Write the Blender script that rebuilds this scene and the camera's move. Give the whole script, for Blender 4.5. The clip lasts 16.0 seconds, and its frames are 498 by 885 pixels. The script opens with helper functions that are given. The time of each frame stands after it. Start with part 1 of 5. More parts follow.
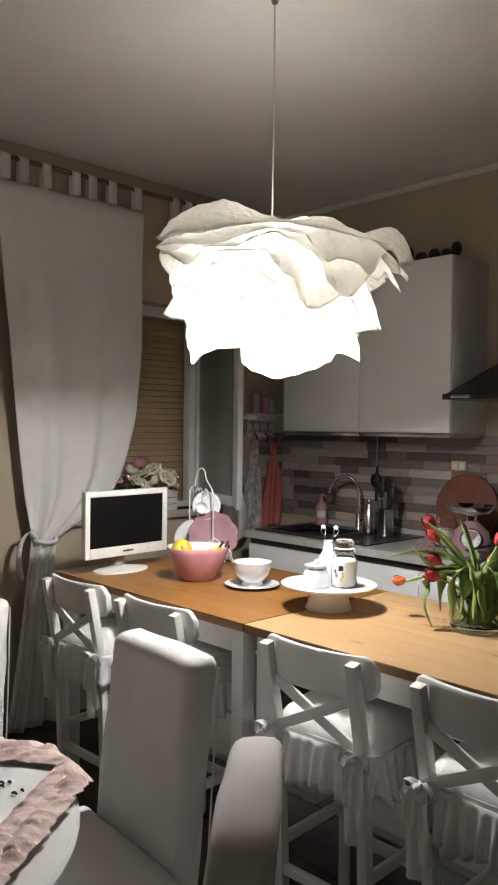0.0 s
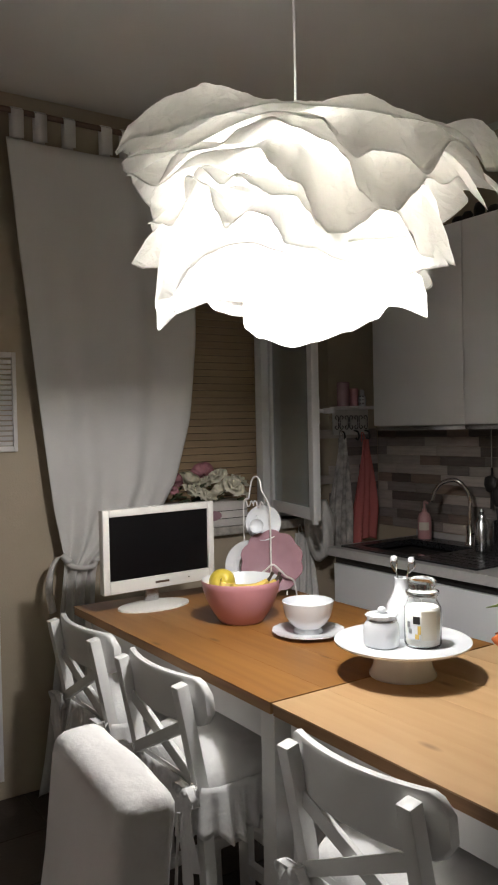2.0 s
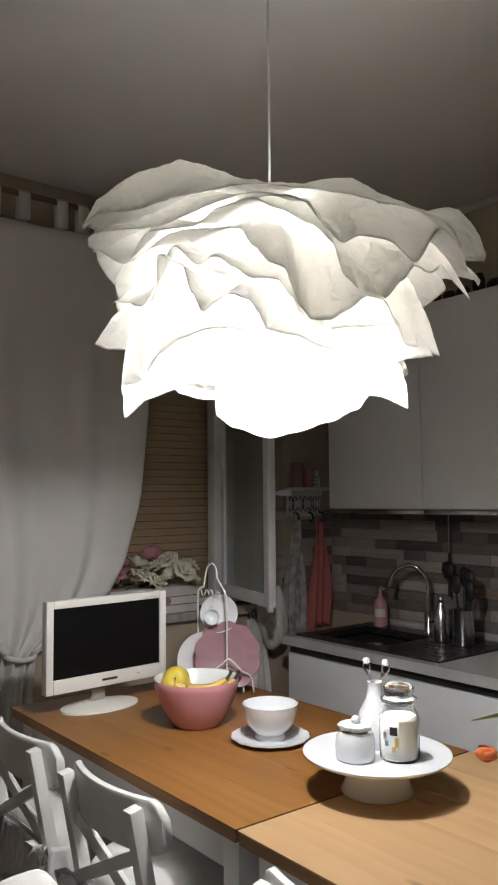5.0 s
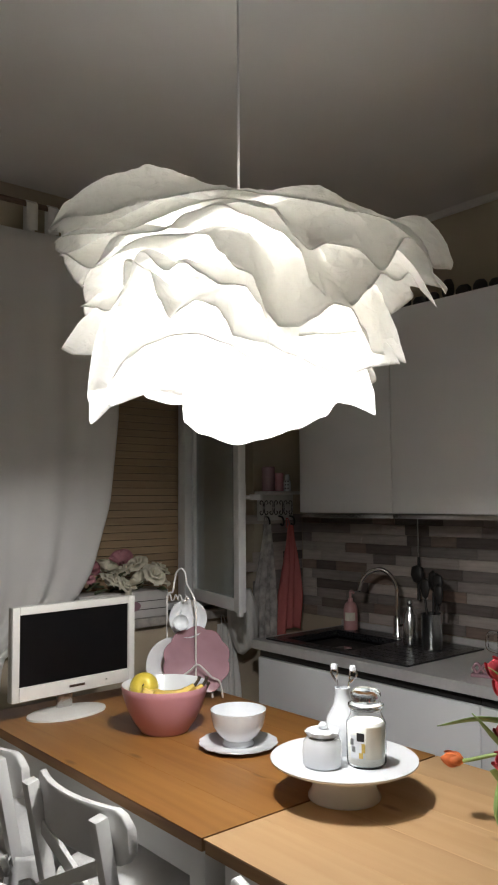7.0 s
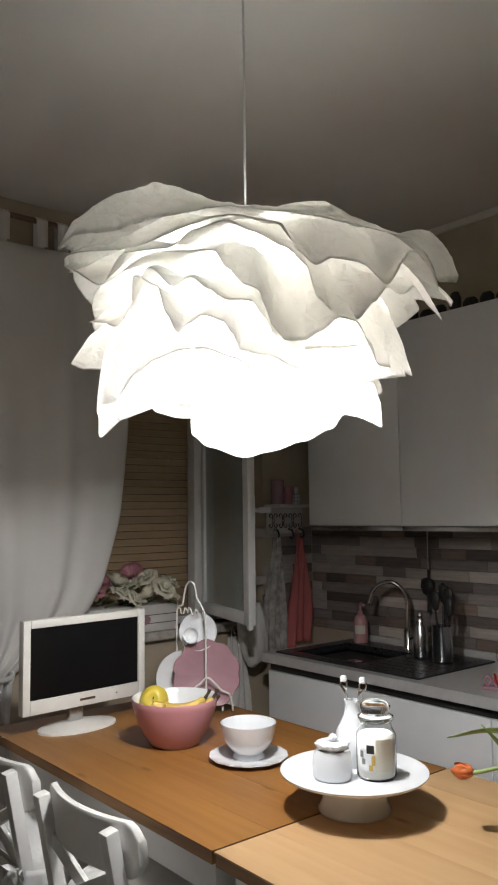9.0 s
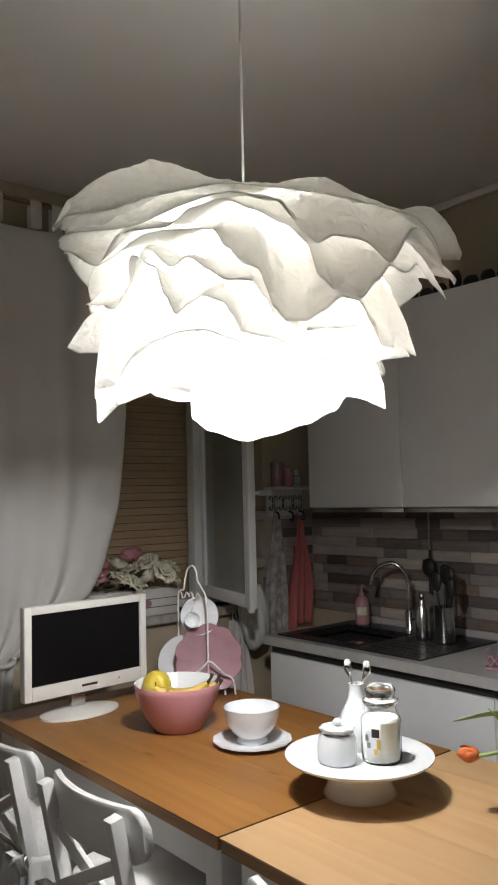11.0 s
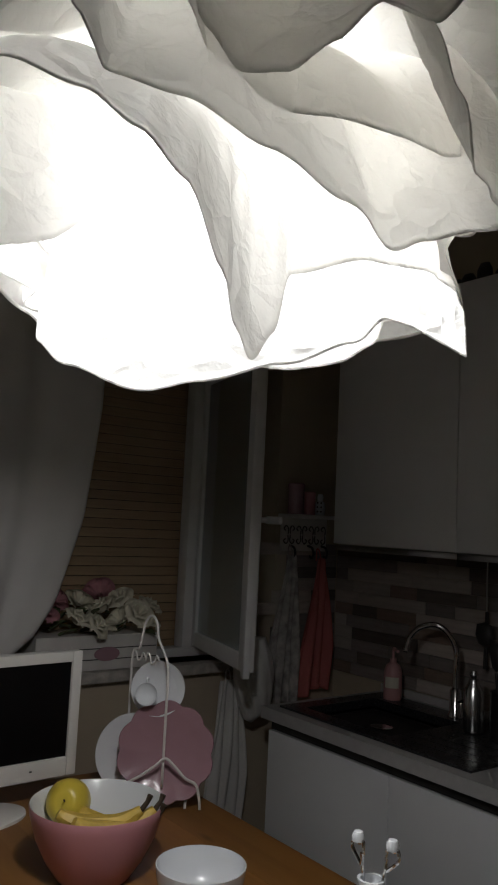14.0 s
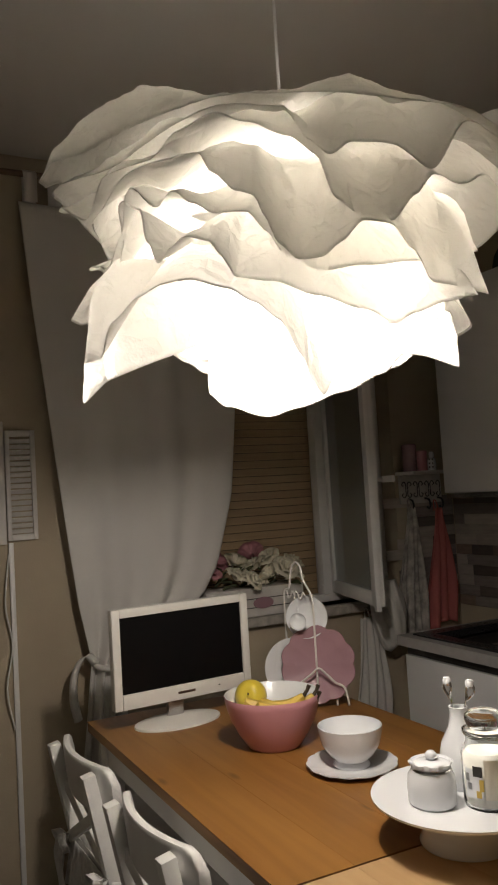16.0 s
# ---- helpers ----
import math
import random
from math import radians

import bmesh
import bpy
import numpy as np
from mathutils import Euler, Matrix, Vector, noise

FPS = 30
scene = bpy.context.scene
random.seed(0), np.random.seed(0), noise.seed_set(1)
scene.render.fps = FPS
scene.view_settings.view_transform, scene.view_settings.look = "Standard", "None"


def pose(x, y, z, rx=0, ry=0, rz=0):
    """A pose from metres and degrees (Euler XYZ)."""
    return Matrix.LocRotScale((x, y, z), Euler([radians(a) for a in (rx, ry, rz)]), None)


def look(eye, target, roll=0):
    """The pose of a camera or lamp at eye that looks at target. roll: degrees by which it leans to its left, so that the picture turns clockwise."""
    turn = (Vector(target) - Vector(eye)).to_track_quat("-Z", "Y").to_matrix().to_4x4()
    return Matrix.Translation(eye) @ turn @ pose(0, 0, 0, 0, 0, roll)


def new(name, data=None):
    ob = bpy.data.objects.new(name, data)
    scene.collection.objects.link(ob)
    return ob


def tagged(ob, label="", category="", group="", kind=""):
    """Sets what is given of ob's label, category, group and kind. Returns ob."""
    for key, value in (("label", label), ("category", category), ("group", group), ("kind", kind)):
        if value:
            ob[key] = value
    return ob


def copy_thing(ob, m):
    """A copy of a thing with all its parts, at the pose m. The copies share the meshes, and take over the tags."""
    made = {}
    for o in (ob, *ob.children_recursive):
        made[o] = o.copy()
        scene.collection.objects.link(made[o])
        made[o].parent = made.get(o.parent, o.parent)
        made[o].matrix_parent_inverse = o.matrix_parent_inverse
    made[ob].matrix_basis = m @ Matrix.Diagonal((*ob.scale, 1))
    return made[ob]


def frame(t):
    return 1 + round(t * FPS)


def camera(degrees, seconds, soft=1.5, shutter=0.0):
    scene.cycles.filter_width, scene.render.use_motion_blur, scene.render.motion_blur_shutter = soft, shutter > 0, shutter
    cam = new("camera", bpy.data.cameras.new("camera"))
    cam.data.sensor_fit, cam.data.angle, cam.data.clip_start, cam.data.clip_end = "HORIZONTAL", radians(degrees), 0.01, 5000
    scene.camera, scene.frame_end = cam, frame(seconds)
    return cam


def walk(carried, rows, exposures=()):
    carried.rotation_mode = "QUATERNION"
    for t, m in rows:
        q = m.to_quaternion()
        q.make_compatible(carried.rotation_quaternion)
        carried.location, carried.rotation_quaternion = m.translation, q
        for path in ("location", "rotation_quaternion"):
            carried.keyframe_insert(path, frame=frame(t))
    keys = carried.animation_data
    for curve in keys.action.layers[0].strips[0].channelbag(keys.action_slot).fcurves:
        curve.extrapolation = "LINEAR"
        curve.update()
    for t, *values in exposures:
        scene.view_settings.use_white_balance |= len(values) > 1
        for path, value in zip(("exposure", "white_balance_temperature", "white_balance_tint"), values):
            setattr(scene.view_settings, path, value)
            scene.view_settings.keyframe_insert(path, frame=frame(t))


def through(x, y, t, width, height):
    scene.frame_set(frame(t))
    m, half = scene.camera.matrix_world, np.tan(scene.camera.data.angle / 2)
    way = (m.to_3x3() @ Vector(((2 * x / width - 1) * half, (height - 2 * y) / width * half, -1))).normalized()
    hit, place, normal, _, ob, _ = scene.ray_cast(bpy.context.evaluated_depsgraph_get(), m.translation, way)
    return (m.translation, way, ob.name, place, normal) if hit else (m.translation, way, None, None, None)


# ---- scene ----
cam = camera(35.5, 16.0, 2.0)
PATH = [
    (0, (0.343, 0.184, 1.52), (-1.108, 1.561, 1.48), 0.7),
    (0.5, (0.199, 0.419, 1.475), (-1.186, 1.861, 1.42), -0.3),
    (1, (0.069, 0.547, 1.502), (-1.34, 1.966, 1.466), -1.0),
    (1.5, (0.019, 0.76, 1.508), (-1.562, 1.984, 1.485), 0.0),
    (2, (-0.043, 0.887, 1.509), (-1.704, 1.999, 1.469), -1.2),
    (2.5, (-0.146, 0.893, 1.532), (-1.767, 2.063, 1.58), -1.5),
    (3, (-0.208, 0.906, 1.534), (-1.793, 2.123, 1.629), -1.2),
    (3.5, (-0.225, 0.922, 1.531), (-1.821, 2.125, 1.591), -1.2),
    (3.7, (-0.211, 0.91, 1.54), (-1.806, 2.114, 1.614), -0.8),
    (5.8, (-0.173, 0.908, 1.556), (-1.728, 2.157, 1.705), -0.6),
    (6, (-0.176, 0.912, 1.557), (-1.726, 2.168, 1.698), -0.3),
    (6.5, (-0.167, 0.917, 1.559), (-1.686, 2.21, 1.711), -0.7),
    (7, (-0.172, 0.919, 1.562), (-1.695, 2.207, 1.71), -0.4),
    (7.5, (-0.181, 0.93, 1.555), (-1.707, 2.217, 1.669), -0.7),
    (8, (-0.181, 0.922, 1.559), (-1.707, 2.21, 1.668), -1.0),
    (8.5, (-0.167, 0.904, 1.566), (-1.704, 2.173, 1.733), -0.6),
    (9, (-0.159, 0.913, 1.559), (-1.695, 2.18, 1.742), -0.7),
    (11.3, (-0.185, 0.925, 1.568), (-1.721, 2.199, 1.702), -1.4),
    (11.5, (-0.182, 0.919, 1.571), (-1.715, 2.192, 1.743), -1.1),
    (12, (-0.196, 0.939, 1.546), (-1.707, 2.24, 1.698), -1.6),
    (12.5, (-0.26, 0.994, 1.538), (-1.807, 2.255, 1.655), -2.0),
    (13, (-0.355, 1.261, 1.538), (-1.91, 2.507, 1.705), 0.7),
    (13.5, (-0.504, 1.442, 1.534), (-2.094, 2.644, 1.704), 2.7),
    (14, (-0.73, 1.521, 1.566), (-2.329, 2.706, 1.769), 2.8),
    (14.5, (-0.8, 1.54, 1.573), (-2.419, 2.692, 1.801), 3.4),
    (15, (-0.675, 1.529, 1.592), (-2.391, 2.502, 1.922), 1.7),
    (15.5, (-0.413, 1.449, 1.559), (-2.231, 2.229, 1.849), -2.1),
    (16, (-0.271, 1.266, 1.554), (-2.048, 2.175, 1.682), -3.4),
]
walk(cam, [(t, look(eye, target, roll)) for t, eye, target, roll in PATH],
     exposures=[(0, 0.58, 6400, 10), (0.5, 0.54, 6400, 10), (1.0, 0.36, 6350, 10), (2.0, 0.08, 6350, 10), (3.5, -0.12, 6250, 10), (7.0, -0.06, 6250, 9), (12.7, -0.02, 6250, 9), (13.1, -0.34, 6200, 9), (13.6, -1.0, 6200, 9), (14.0, -1.88, 6200, 9), (14.4, -2.82, 6300, 10), (14.8, -3.22, 7400, 15),
                (15.2, -2.7, 9000, 18), (15.5, -1.88, 9400, 18), (15.8, -1.18, 8000, 15), (16.0, -0.72, 7300, 12)])

# ---- light and exposure ----
LAMP = (-1.44, 1.967)          # where the pendant hangs
world = bpy.data.worlds.new("night")
world.use_nodes = True
world.node_tree.nodes["Background"].inputs[0].default_value = (0.05, 0.06, 0.09, 1)
world.node_tree.nodes["Background"].inputs[1].default_value = 0.05
scene.world = world
bulb_light = new("bulb_light", bpy.data.lights.new("bulb_light", "POINT"))
bulb_light.data.energy, bulb_light.data.color = 35, (1.0, 0.975, 0.945)
bulb_light.data.shadow_soft_size = 0.032
bulb_light.location = (LAMP[0], LAMP[1], 1.84)


# ---- materials ----
def material(name, color, rough=0.5, metal=0.0, var=0.08, scale=8.0, bump=0.0, bump_scale=60.0, spec=0.5, dirt=0.0, dirt_color=(0.1, 0.08, 0.06), per_object=0.0, stretch=(1, 1, 1), coat=0.0):
    """A plain surface with variation at two scales, optional relief and stains."""
    m = bpy.data.materials.new(name)
    m.use_nodes = True
    nt = m.node_tree
    b = nt.nodes["Principled BSDF"]
    tex = nt.nodes.new("ShaderNodeTexCoord")
    mp = nt.nodes.new("ShaderNodeMapping")
    mp.inputs["Scale"].default_value = stretch
    nt.links.new(tex.outputs["Object"], mp.inputs[0])
    n1 = nt.nodes.new("ShaderNodeTexNoise")
    n1.inputs["Scale"].default_value, n1.inputs["Detail"].default_value = scale, 6
    nt.links.new(mp.outputs[0], n1.inputs["Vector"])
    hsv = nt.nodes.new("ShaderNodeHueSaturation")
    hsv.inputs["Color"].default_value = (*color, 1)
    mr = nt.nodes.new("ShaderNodeMapRange")
    mr.inputs["To Min"].default_value, mr.inputs["To Max"].default_value = 1 - var, 1 + var
    mr.inputs["From Min"].default_value, mr.inputs["From Max"].default_value = 0.3, 0.7
    nt.links.new(n1.outputs[0], mr.inputs["Value"])
    value = mr.outputs[0]
    if per_object:
        oi = nt.nodes.new("ShaderNodeObjectInfo")
        mo = nt.nodes.new("ShaderNodeMapRange")
        mo.inputs["To Min"].default_value, mo.inputs["To Max"].default_value = 1 - per_object, 1 + per_object
        nt.links.new(oi.outputs["Random"], mo.inputs["Value"])
        mu = nt.nodes.new("ShaderNodeMath")
        mu.operation = "MULTIPLY"
        nt.links.new(mo.outputs[0], mu.inputs[0])
        nt.links.new(value, mu.inputs[1])
        value = mu.outputs[0]
    nt.links.new(value, hsv.inputs["Value"])
    col = hsv.outputs[0]
    if dirt:
        n2 = nt.nodes.new("ShaderNodeTexNoise")
        n2.inputs["Scale"].default_value, n2.inputs["Detail"].default_value = scale * 0.35, 9
        nt.links.new(tex.outputs["Object"], n2.inputs["Vector"])
        r2 = nt.nodes.new("ShaderNodeMapRange")
        r2.inputs["From Min"].default_value, r2.inputs["From Max"].default_value = 0.5, 0.75
        r2.inputs["To Max"].default_value = dirt
        nt.links.new(n2.outputs[0], r2.inputs["Value"])
        mx = nt.nodes.new("ShaderNodeMix")
        mx.data_type = "RGBA"
        mx.inputs["B"].default_value = (*dirt_color, 1)
        nt.links.new(r2.outputs[0], mx.inputs["Factor"])
        nt.links.new(col, mx.inputs["A"])
        col = mx.outputs["Result"]
    nt.links.new(col, b.inputs["Base Color"])
    rr = nt.nodes.new("ShaderNodeMapRange")
    rr.inputs["To Min"].default_value, rr.inputs["To Max"].default_value = max(0.02, rough * 0.85), min(1, rough * 1.15)
    nt.links.new(n1.outputs[0], rr.inputs["Value"])
    nt.links.new(rr.outputs[0], b.inputs["Roughness"])
    b.inputs["Metallic"].default_value = metal
    b.inputs["Specular IOR Level"].default_value = spec
    b.inputs["Coat Weight"].default_value = coat
    if bump:
        n3 = nt.nodes.new("ShaderNodeTexNoise")
        n3.inputs["Scale"].default_value, n3.inputs["Detail"].default_value = bump_scale, 4
        nt.links.new(mp.outputs[0], n3.inputs["Vector"])
        bp = nt.nodes.new("ShaderNodeBump")
        bp.inputs["Strength"].default_value, bp.inputs["Distance"].default_value = bump, 0.01
        nt.links.new(n3.outputs[0], bp.inputs["Height"])
        nt.links.new(bp.outputs[0], b.inputs["Normal"])
    return m


def wood(name, light, dark, along="X", rough=0.45, knots=True, per_object=0.12, streak=1.0):
    """Oiled timber: long grain, slow bands of tone, a few dark knots."""
    m = bpy.data.materials.new(name)
    m.use_nodes = True
    nt = m.node_tree
    b = nt.nodes["Principled BSDF"]
    tex = nt.nodes.new("ShaderNodeTexCoord")
    oi = nt.nodes.new("ShaderNodeObjectInfo")
    sh = nt.nodes.new("ShaderNodeVectorMath")
    sh.operation = "SCALE"
    sh.inputs[0].default_value = (13.0, 7.0, 5.0)
    nt.links.new(oi.outputs["Random"], sh.inputs["Scale"])
    ad = nt.nodes.new("ShaderNodeVectorMath")
    nt.links.new(tex.outputs["Object"], ad.inputs[0])
    nt.links.new(sh.outputs[0], ad.inputs[1])
    mp = nt.nodes.new("ShaderNodeMapping")
    mp.inputs["Scale"].default_value = (1.6, 22, 22) if along == "X" else (22, 1.6, 22) if along == "Y" else (22, 22, 1.6)
    nt.links.new(ad.outputs[0], mp.inputs[0])
    n = nt.nodes.new("ShaderNodeTexNoise")
    n.inputs["Scale"].default_value, n.inputs["Detail"].default_value, n.inputs["Distortion"].default_value = 1.5 * streak, 8, 0.6
    nt.links.new(mp.outputs[0], n.inputs["Vector"])
    ramp = nt.nodes.new("ShaderNodeValToRGB")
    ramp.color_ramp.elements[0].position, ramp.color_ramp.elements[0].color = 0.3, (*dark, 1)
    ramp.color_ramp.elements[1].position, ramp.color_ramp.elements[1].color = 0.68, (*light, 1)
    nt.links.new(n.outputs[0], ramp.inputs[0])
    hsv = nt.nodes.new("ShaderNodeHueSaturation")
    mo = nt.nodes.new("ShaderNodeMapRange")
    mo.inputs["To Min"].default_value, mo.inputs["To Max"].default_value = 1 - per_object, 1 + per_object
    nt.links.new(oi.outputs["Random"], mo.inputs["Value"])
    nt.links.new(mo.outputs[0], hsv.inputs["Value"])
    nt.links.new(ramp.outputs[0], hsv.inputs["Color"])
    col = hsv.outputs[0]
    if knots:
        mk = nt.nodes.new("ShaderNodeMapping")
        mk.inputs["Scale"].default_value = (2.2, 6.5, 1) if along == "X" else (6.5, 2.2, 1)
        nt.links.new(ad.outputs[0], mk.inputs[0])
        v = nt.nodes.new("ShaderNodeTexVoronoi")
        v.voronoi_dimensions = "2D"
        v.inputs["Scale"].default_value = 1.1
        nt.links.new(mk.outputs[0], v.inputs["Vector"])
        kr = nt.nodes.new("ShaderNodeMapRange")
        kr.inputs["From Min"].default_value, kr.inputs["From Max"].default_value = 0.02, 0.085
        kr.inputs["To Min"].default_value, kr.inputs["To Max"].default_value = 0.75, 0.0
        nt.links.new(v.outputs["Distance"], kr.inputs["Value"])
        mx = nt.nodes.new("ShaderNodeMix")
        mx.data_type = "RGBA"
        mx.inputs["B"].default_value = (dark[0] * 0.45, dark[1] * 0.4, dark[2] * 0.4, 1)
        nt.links.new(kr.outputs[0], mx.inputs["Factor"])
        nt.links.new(col, mx.inputs["A"])
        col = mx.outputs["Result"]
    nt.links.new(col, b.inputs["Base Color"])
    b.inputs["Roughness"].default_value = rough
    bp = nt.nodes.new("ShaderNodeBump")
    bp.inputs["Strength"].default_value, bp.inputs["Distance"].default_value = 0.12, 0.004
    nt.links.new(n.outputs[0], bp.inputs["Height"])
    nt.links.new(bp.outputs[0], b.inputs["Normal"])
    return m


def sheet_material(name, color, through, bump=0.4, scale=30.0, tint=None):
    """Thin paper or cloth that lets part of the light through."""
    m = bpy.data.materials.new(name)
    m.use_nodes = True
    nt = m.node_tree
    nt.nodes.remove(nt.nodes["Principled BSDF"])
    out = nt.nodes["Material Output"]
    d, tr, mix = nt.nodes.new("ShaderNodeBsdfDiffuse"), nt.nodes.new("ShaderNodeBsdfTranslucent"), nt.nodes.new("ShaderNodeMixShader")
    d.inputs[0].default_value = (*color, 1)
    tr.inputs[0].default_value = (*(tint or color), 1)
    mix.inputs[0].default_value = through
    nt.links.new(d.outputs[0], mix.inputs[1])
    nt.links.new(tr.outputs[0], mix.inputs[2])
    nt.links.new(mix.outputs[0], out.inputs[0])
    tex = nt.nodes.new("ShaderNodeTexCoord")
    v = nt.nodes.new("ShaderNodeTexVoronoi")
    v.feature = "DISTANCE_TO_EDGE"
    v.inputs["Scale"].default_value = scale
    n = nt.nodes.new("ShaderNodeTexNoise")
    n.inputs["Scale"].default_value, n.inputs["Detail"].default_value = scale * 0.6, 5
    mixv = nt.nodes.new("ShaderNodeVectorMath")
    mixv.operation = "MULTIPLY_ADD"
    mixv.inputs[1].default_value = (0.06, 0.06, 0.06)
    nt.links.new(tex.outputs["Object"], n.inputs["Vector"])
    nt.links.new(n.outputs["Color"], mixv.inputs[0])
    nt.links.new(tex.outputs["Object"], mixv.inputs[2])
    nt.links.new(mixv.outputs[0], v.inputs["Vector"])
    su = nt.nodes.new("ShaderNodeMath")
    su.operation = "ADD"
    nt.links.new(v.outputs["Distance"], su.inputs[0])
    nt.links.new(n.outputs[0], su.inputs[1])
    bp = nt.nodes.new("ShaderNodeBump")
    bp.inputs["Strength"].default_value, bp.inputs["Distance"].default_value = bump, 0.01
    nt.links.new(su.outputs[0], bp.inputs["Height"])
    nt.links.new(bp.outputs[0], d.inputs["Normal"])
    nt.links.new(bp.outputs[0], tr.inputs["Normal"])
    return m


def glass_material(name, color=(1, 1, 1), rough=0.02, ior=1.45):
    m = bpy.data.materials.new(name)
    m.use_nodes = True
    b = m.node_tree.nodes["Principled BSDF"]
    b.inputs["Base Color"].default_value = (*color, 1)
    b.inputs["Roughness"].default_value, b.inputs["IOR"].default_value = rough, ior
    b.inputs["Transmission Weight"].default_value = 1.0
    return m


# paler than the visible walls, so the unseen pair reflects more light
BOUNCEWALL = material("off_white_bounce_paint", (0.70, 0.66, 0.60), 0.85, var=0.04, scale=3, bump=0.1, bump_scale=140)
BEIGE = material("beige_wall_paint", (0.46, 0.385, 0.285), 0.85, var=0.05, scale=3, bump=0.12, bump_scale=140, dirt=0.12, dirt_color=(0.36, 0.28, 0.19))
CEIL = material("ceiling_paint", (0.72, 0.69, 0.66), 0.9, var=0.03, scale=2, bump=0.08, bump_scale=120)
FLOOR = material("dark_floor_tile", (0.055, 0.04, 0.032), 0.45, var=0.2, scale=5, bump=0.1, per_object=0.15)
GROUT = material("grout", (0.08, 0.07, 0.06), 0.9)
OAK = wood("oiled_oak", (0.305, 0.142, 0.036), (0.225, 0.095, 0.022), "X", 0.42, streak=0.7)
OAK2 = wood("paler_oak", (0.54, 0.35, 0.18), (0.46, 0.28, 0.13), "X", 0.45, streak=0.6)
OAK_EDGE = wood("oak_edge", (0.40, 0.22, 0.09), (0.26, 0.13, 0.05), "X", 0.5, knots=False)
WHITE = material("white_lacquer", (0.80, 0.79, 0.77), 0.42, var=0.04, scale=5, bump=0.05, dirt=0.1, dirt_color=(0.6, 0.57, 0.52))
CAB = material("cabinet_white", (0.83, 0.83, 0.84), 0.38, var=0.02, scale=3)
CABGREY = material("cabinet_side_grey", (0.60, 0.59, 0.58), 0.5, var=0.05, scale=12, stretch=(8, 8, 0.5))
STONE = material("worktop_grey_laminate", (0.46, 0.45, 0.44), 0.35, var=0.06, scale=40)
STEEL = material("brushed_steel", (0.6, 0.6, 0.6), 0.25, 1.0, var=0.05, scale=20)
CHROME = material("chrome", (0.75, 0.75, 0.76), 0.08, 1.0, var=0.02)
BLACK = material("black_composite", (0.018, 0.018, 0.02), 0.28, var=0.3, scale=150)
BLACKMATT = material("black_paint", (0.02, 0.018, 0.017), 0.5, var=0.2)
DARK = material("dark_gap", (0.03, 0.028, 0.026), 0.8)
PAPER = sheet_material("crumpled_paper", (0.89, 0.882, 0.866), 0.56, 0.75, 24, (0.935, 0.925, 0.895))
CLOTH = sheet_material("curtain_cotton", (0.80, 0.78, 0.75), 0.2, 0.12, 90)


# ---- builders ----
def thing(name, at=(0, 0, 0), turn=0, label="", category="", group="", kind=""):
    ob = new(name)
    ob.empty_display_size = 0.05
    ob.matrix_basis = pose(*at, 0, 0, turn)
    return tagged(ob, label, category, group, kind)


def mesh(bm, name, mat, smooth=None):
    me = bpy.data.meshes.new(name)
    bmesh.ops.recalc_face_normals(bm, faces=bm.faces)
    bm.to_mesh(me)
    bm.free()
    for mm in mat if isinstance(mat, (list, tuple)) else [mat]:
        me.materials.append(mm)
    if smooth is not None:
        me.shade_smooth()
        if smooth < 180:
            me.set_sharp_from_angle(angle=radians(smooth))
    return me


def part(name, bm, mat, parent=None, label="", smooth=40, at=None):
    ob = new(name, mesh(bm, name, mat, smooth))
    if parent is not None:
        ob.parent = parent
    if at is not None:
        ob.matrix_basis = at
    return tagged(ob, label)


def structure(name, bm, mat, label="", category="", smooth=None):
    return tagged(new(name, mesh(bm, name, mat, smooth)), label, category or name.split("_")[0], "", "structure")


def box(x0, x1, y0, y1, z0, z1, bevel=0.0, bm=None, seg=2):
    bm2 = bmesh.new()
    bmesh.ops.create_cube(bm2, size=1)
    for v in bm2.verts:
        v.co = ((x0 + x1) / 2 + v.co.x * (x1 - x0), (y0 + y1) / 2 + v.co.y * (y1 - y0), (z0 + z1) / 2 + v.co.z * (z1 - z0))
    if bevel:
        bmesh.ops.bevel(bm2, geom=bm2.edges[:], offset=bevel, segments=seg, profile=0.6, affect="EDGES")
    return add(bm, bm2)


def add(bm, bm2):
    if bm is None:
        return bm2
    me = bpy.data.meshes.new("tmp")
    bm2.to_mesh(me)
    bm2.free()
    bm.from_mesh(me)
    bpy.data.meshes.remove(me)
    return bm


def lathe(profile, segs=48, bm=None, centre=(0, 0, 0), wave=None):
    """Turns (radius, height) points round the z axis. wave(angle, radius) scales the radius."""
    bm2 = bmesh.new()
    rings = []
    for r, z in profile:
        if r < 1e-5:
            rings.append([bm2.verts.new((centre[0], centre[1], centre[2] + z))])
            continue
        ring = []
        for i in range(segs):
            a = 2 * math.pi * i / segs
            k = wave(a, r) if wave else 1
            ring.append(bm2.verts.new((centre[0] + r * k * math.cos(a), centre[1] + r * k * math.sin(a), centre[2] + z)))
        rings.append(ring)
    for a, b in zip(rings, rings[1:]):
        for i in range(segs):
            j = (i + 1) % segs
            f = [a[i % len(a)], a[j % len(a)], b[j % len(b)], b[i % len(b)]]
            f = list(dict.fromkeys(f))
            if len(f) > 2:
                bm2.faces.new(f)
    return add(bm, bm2)


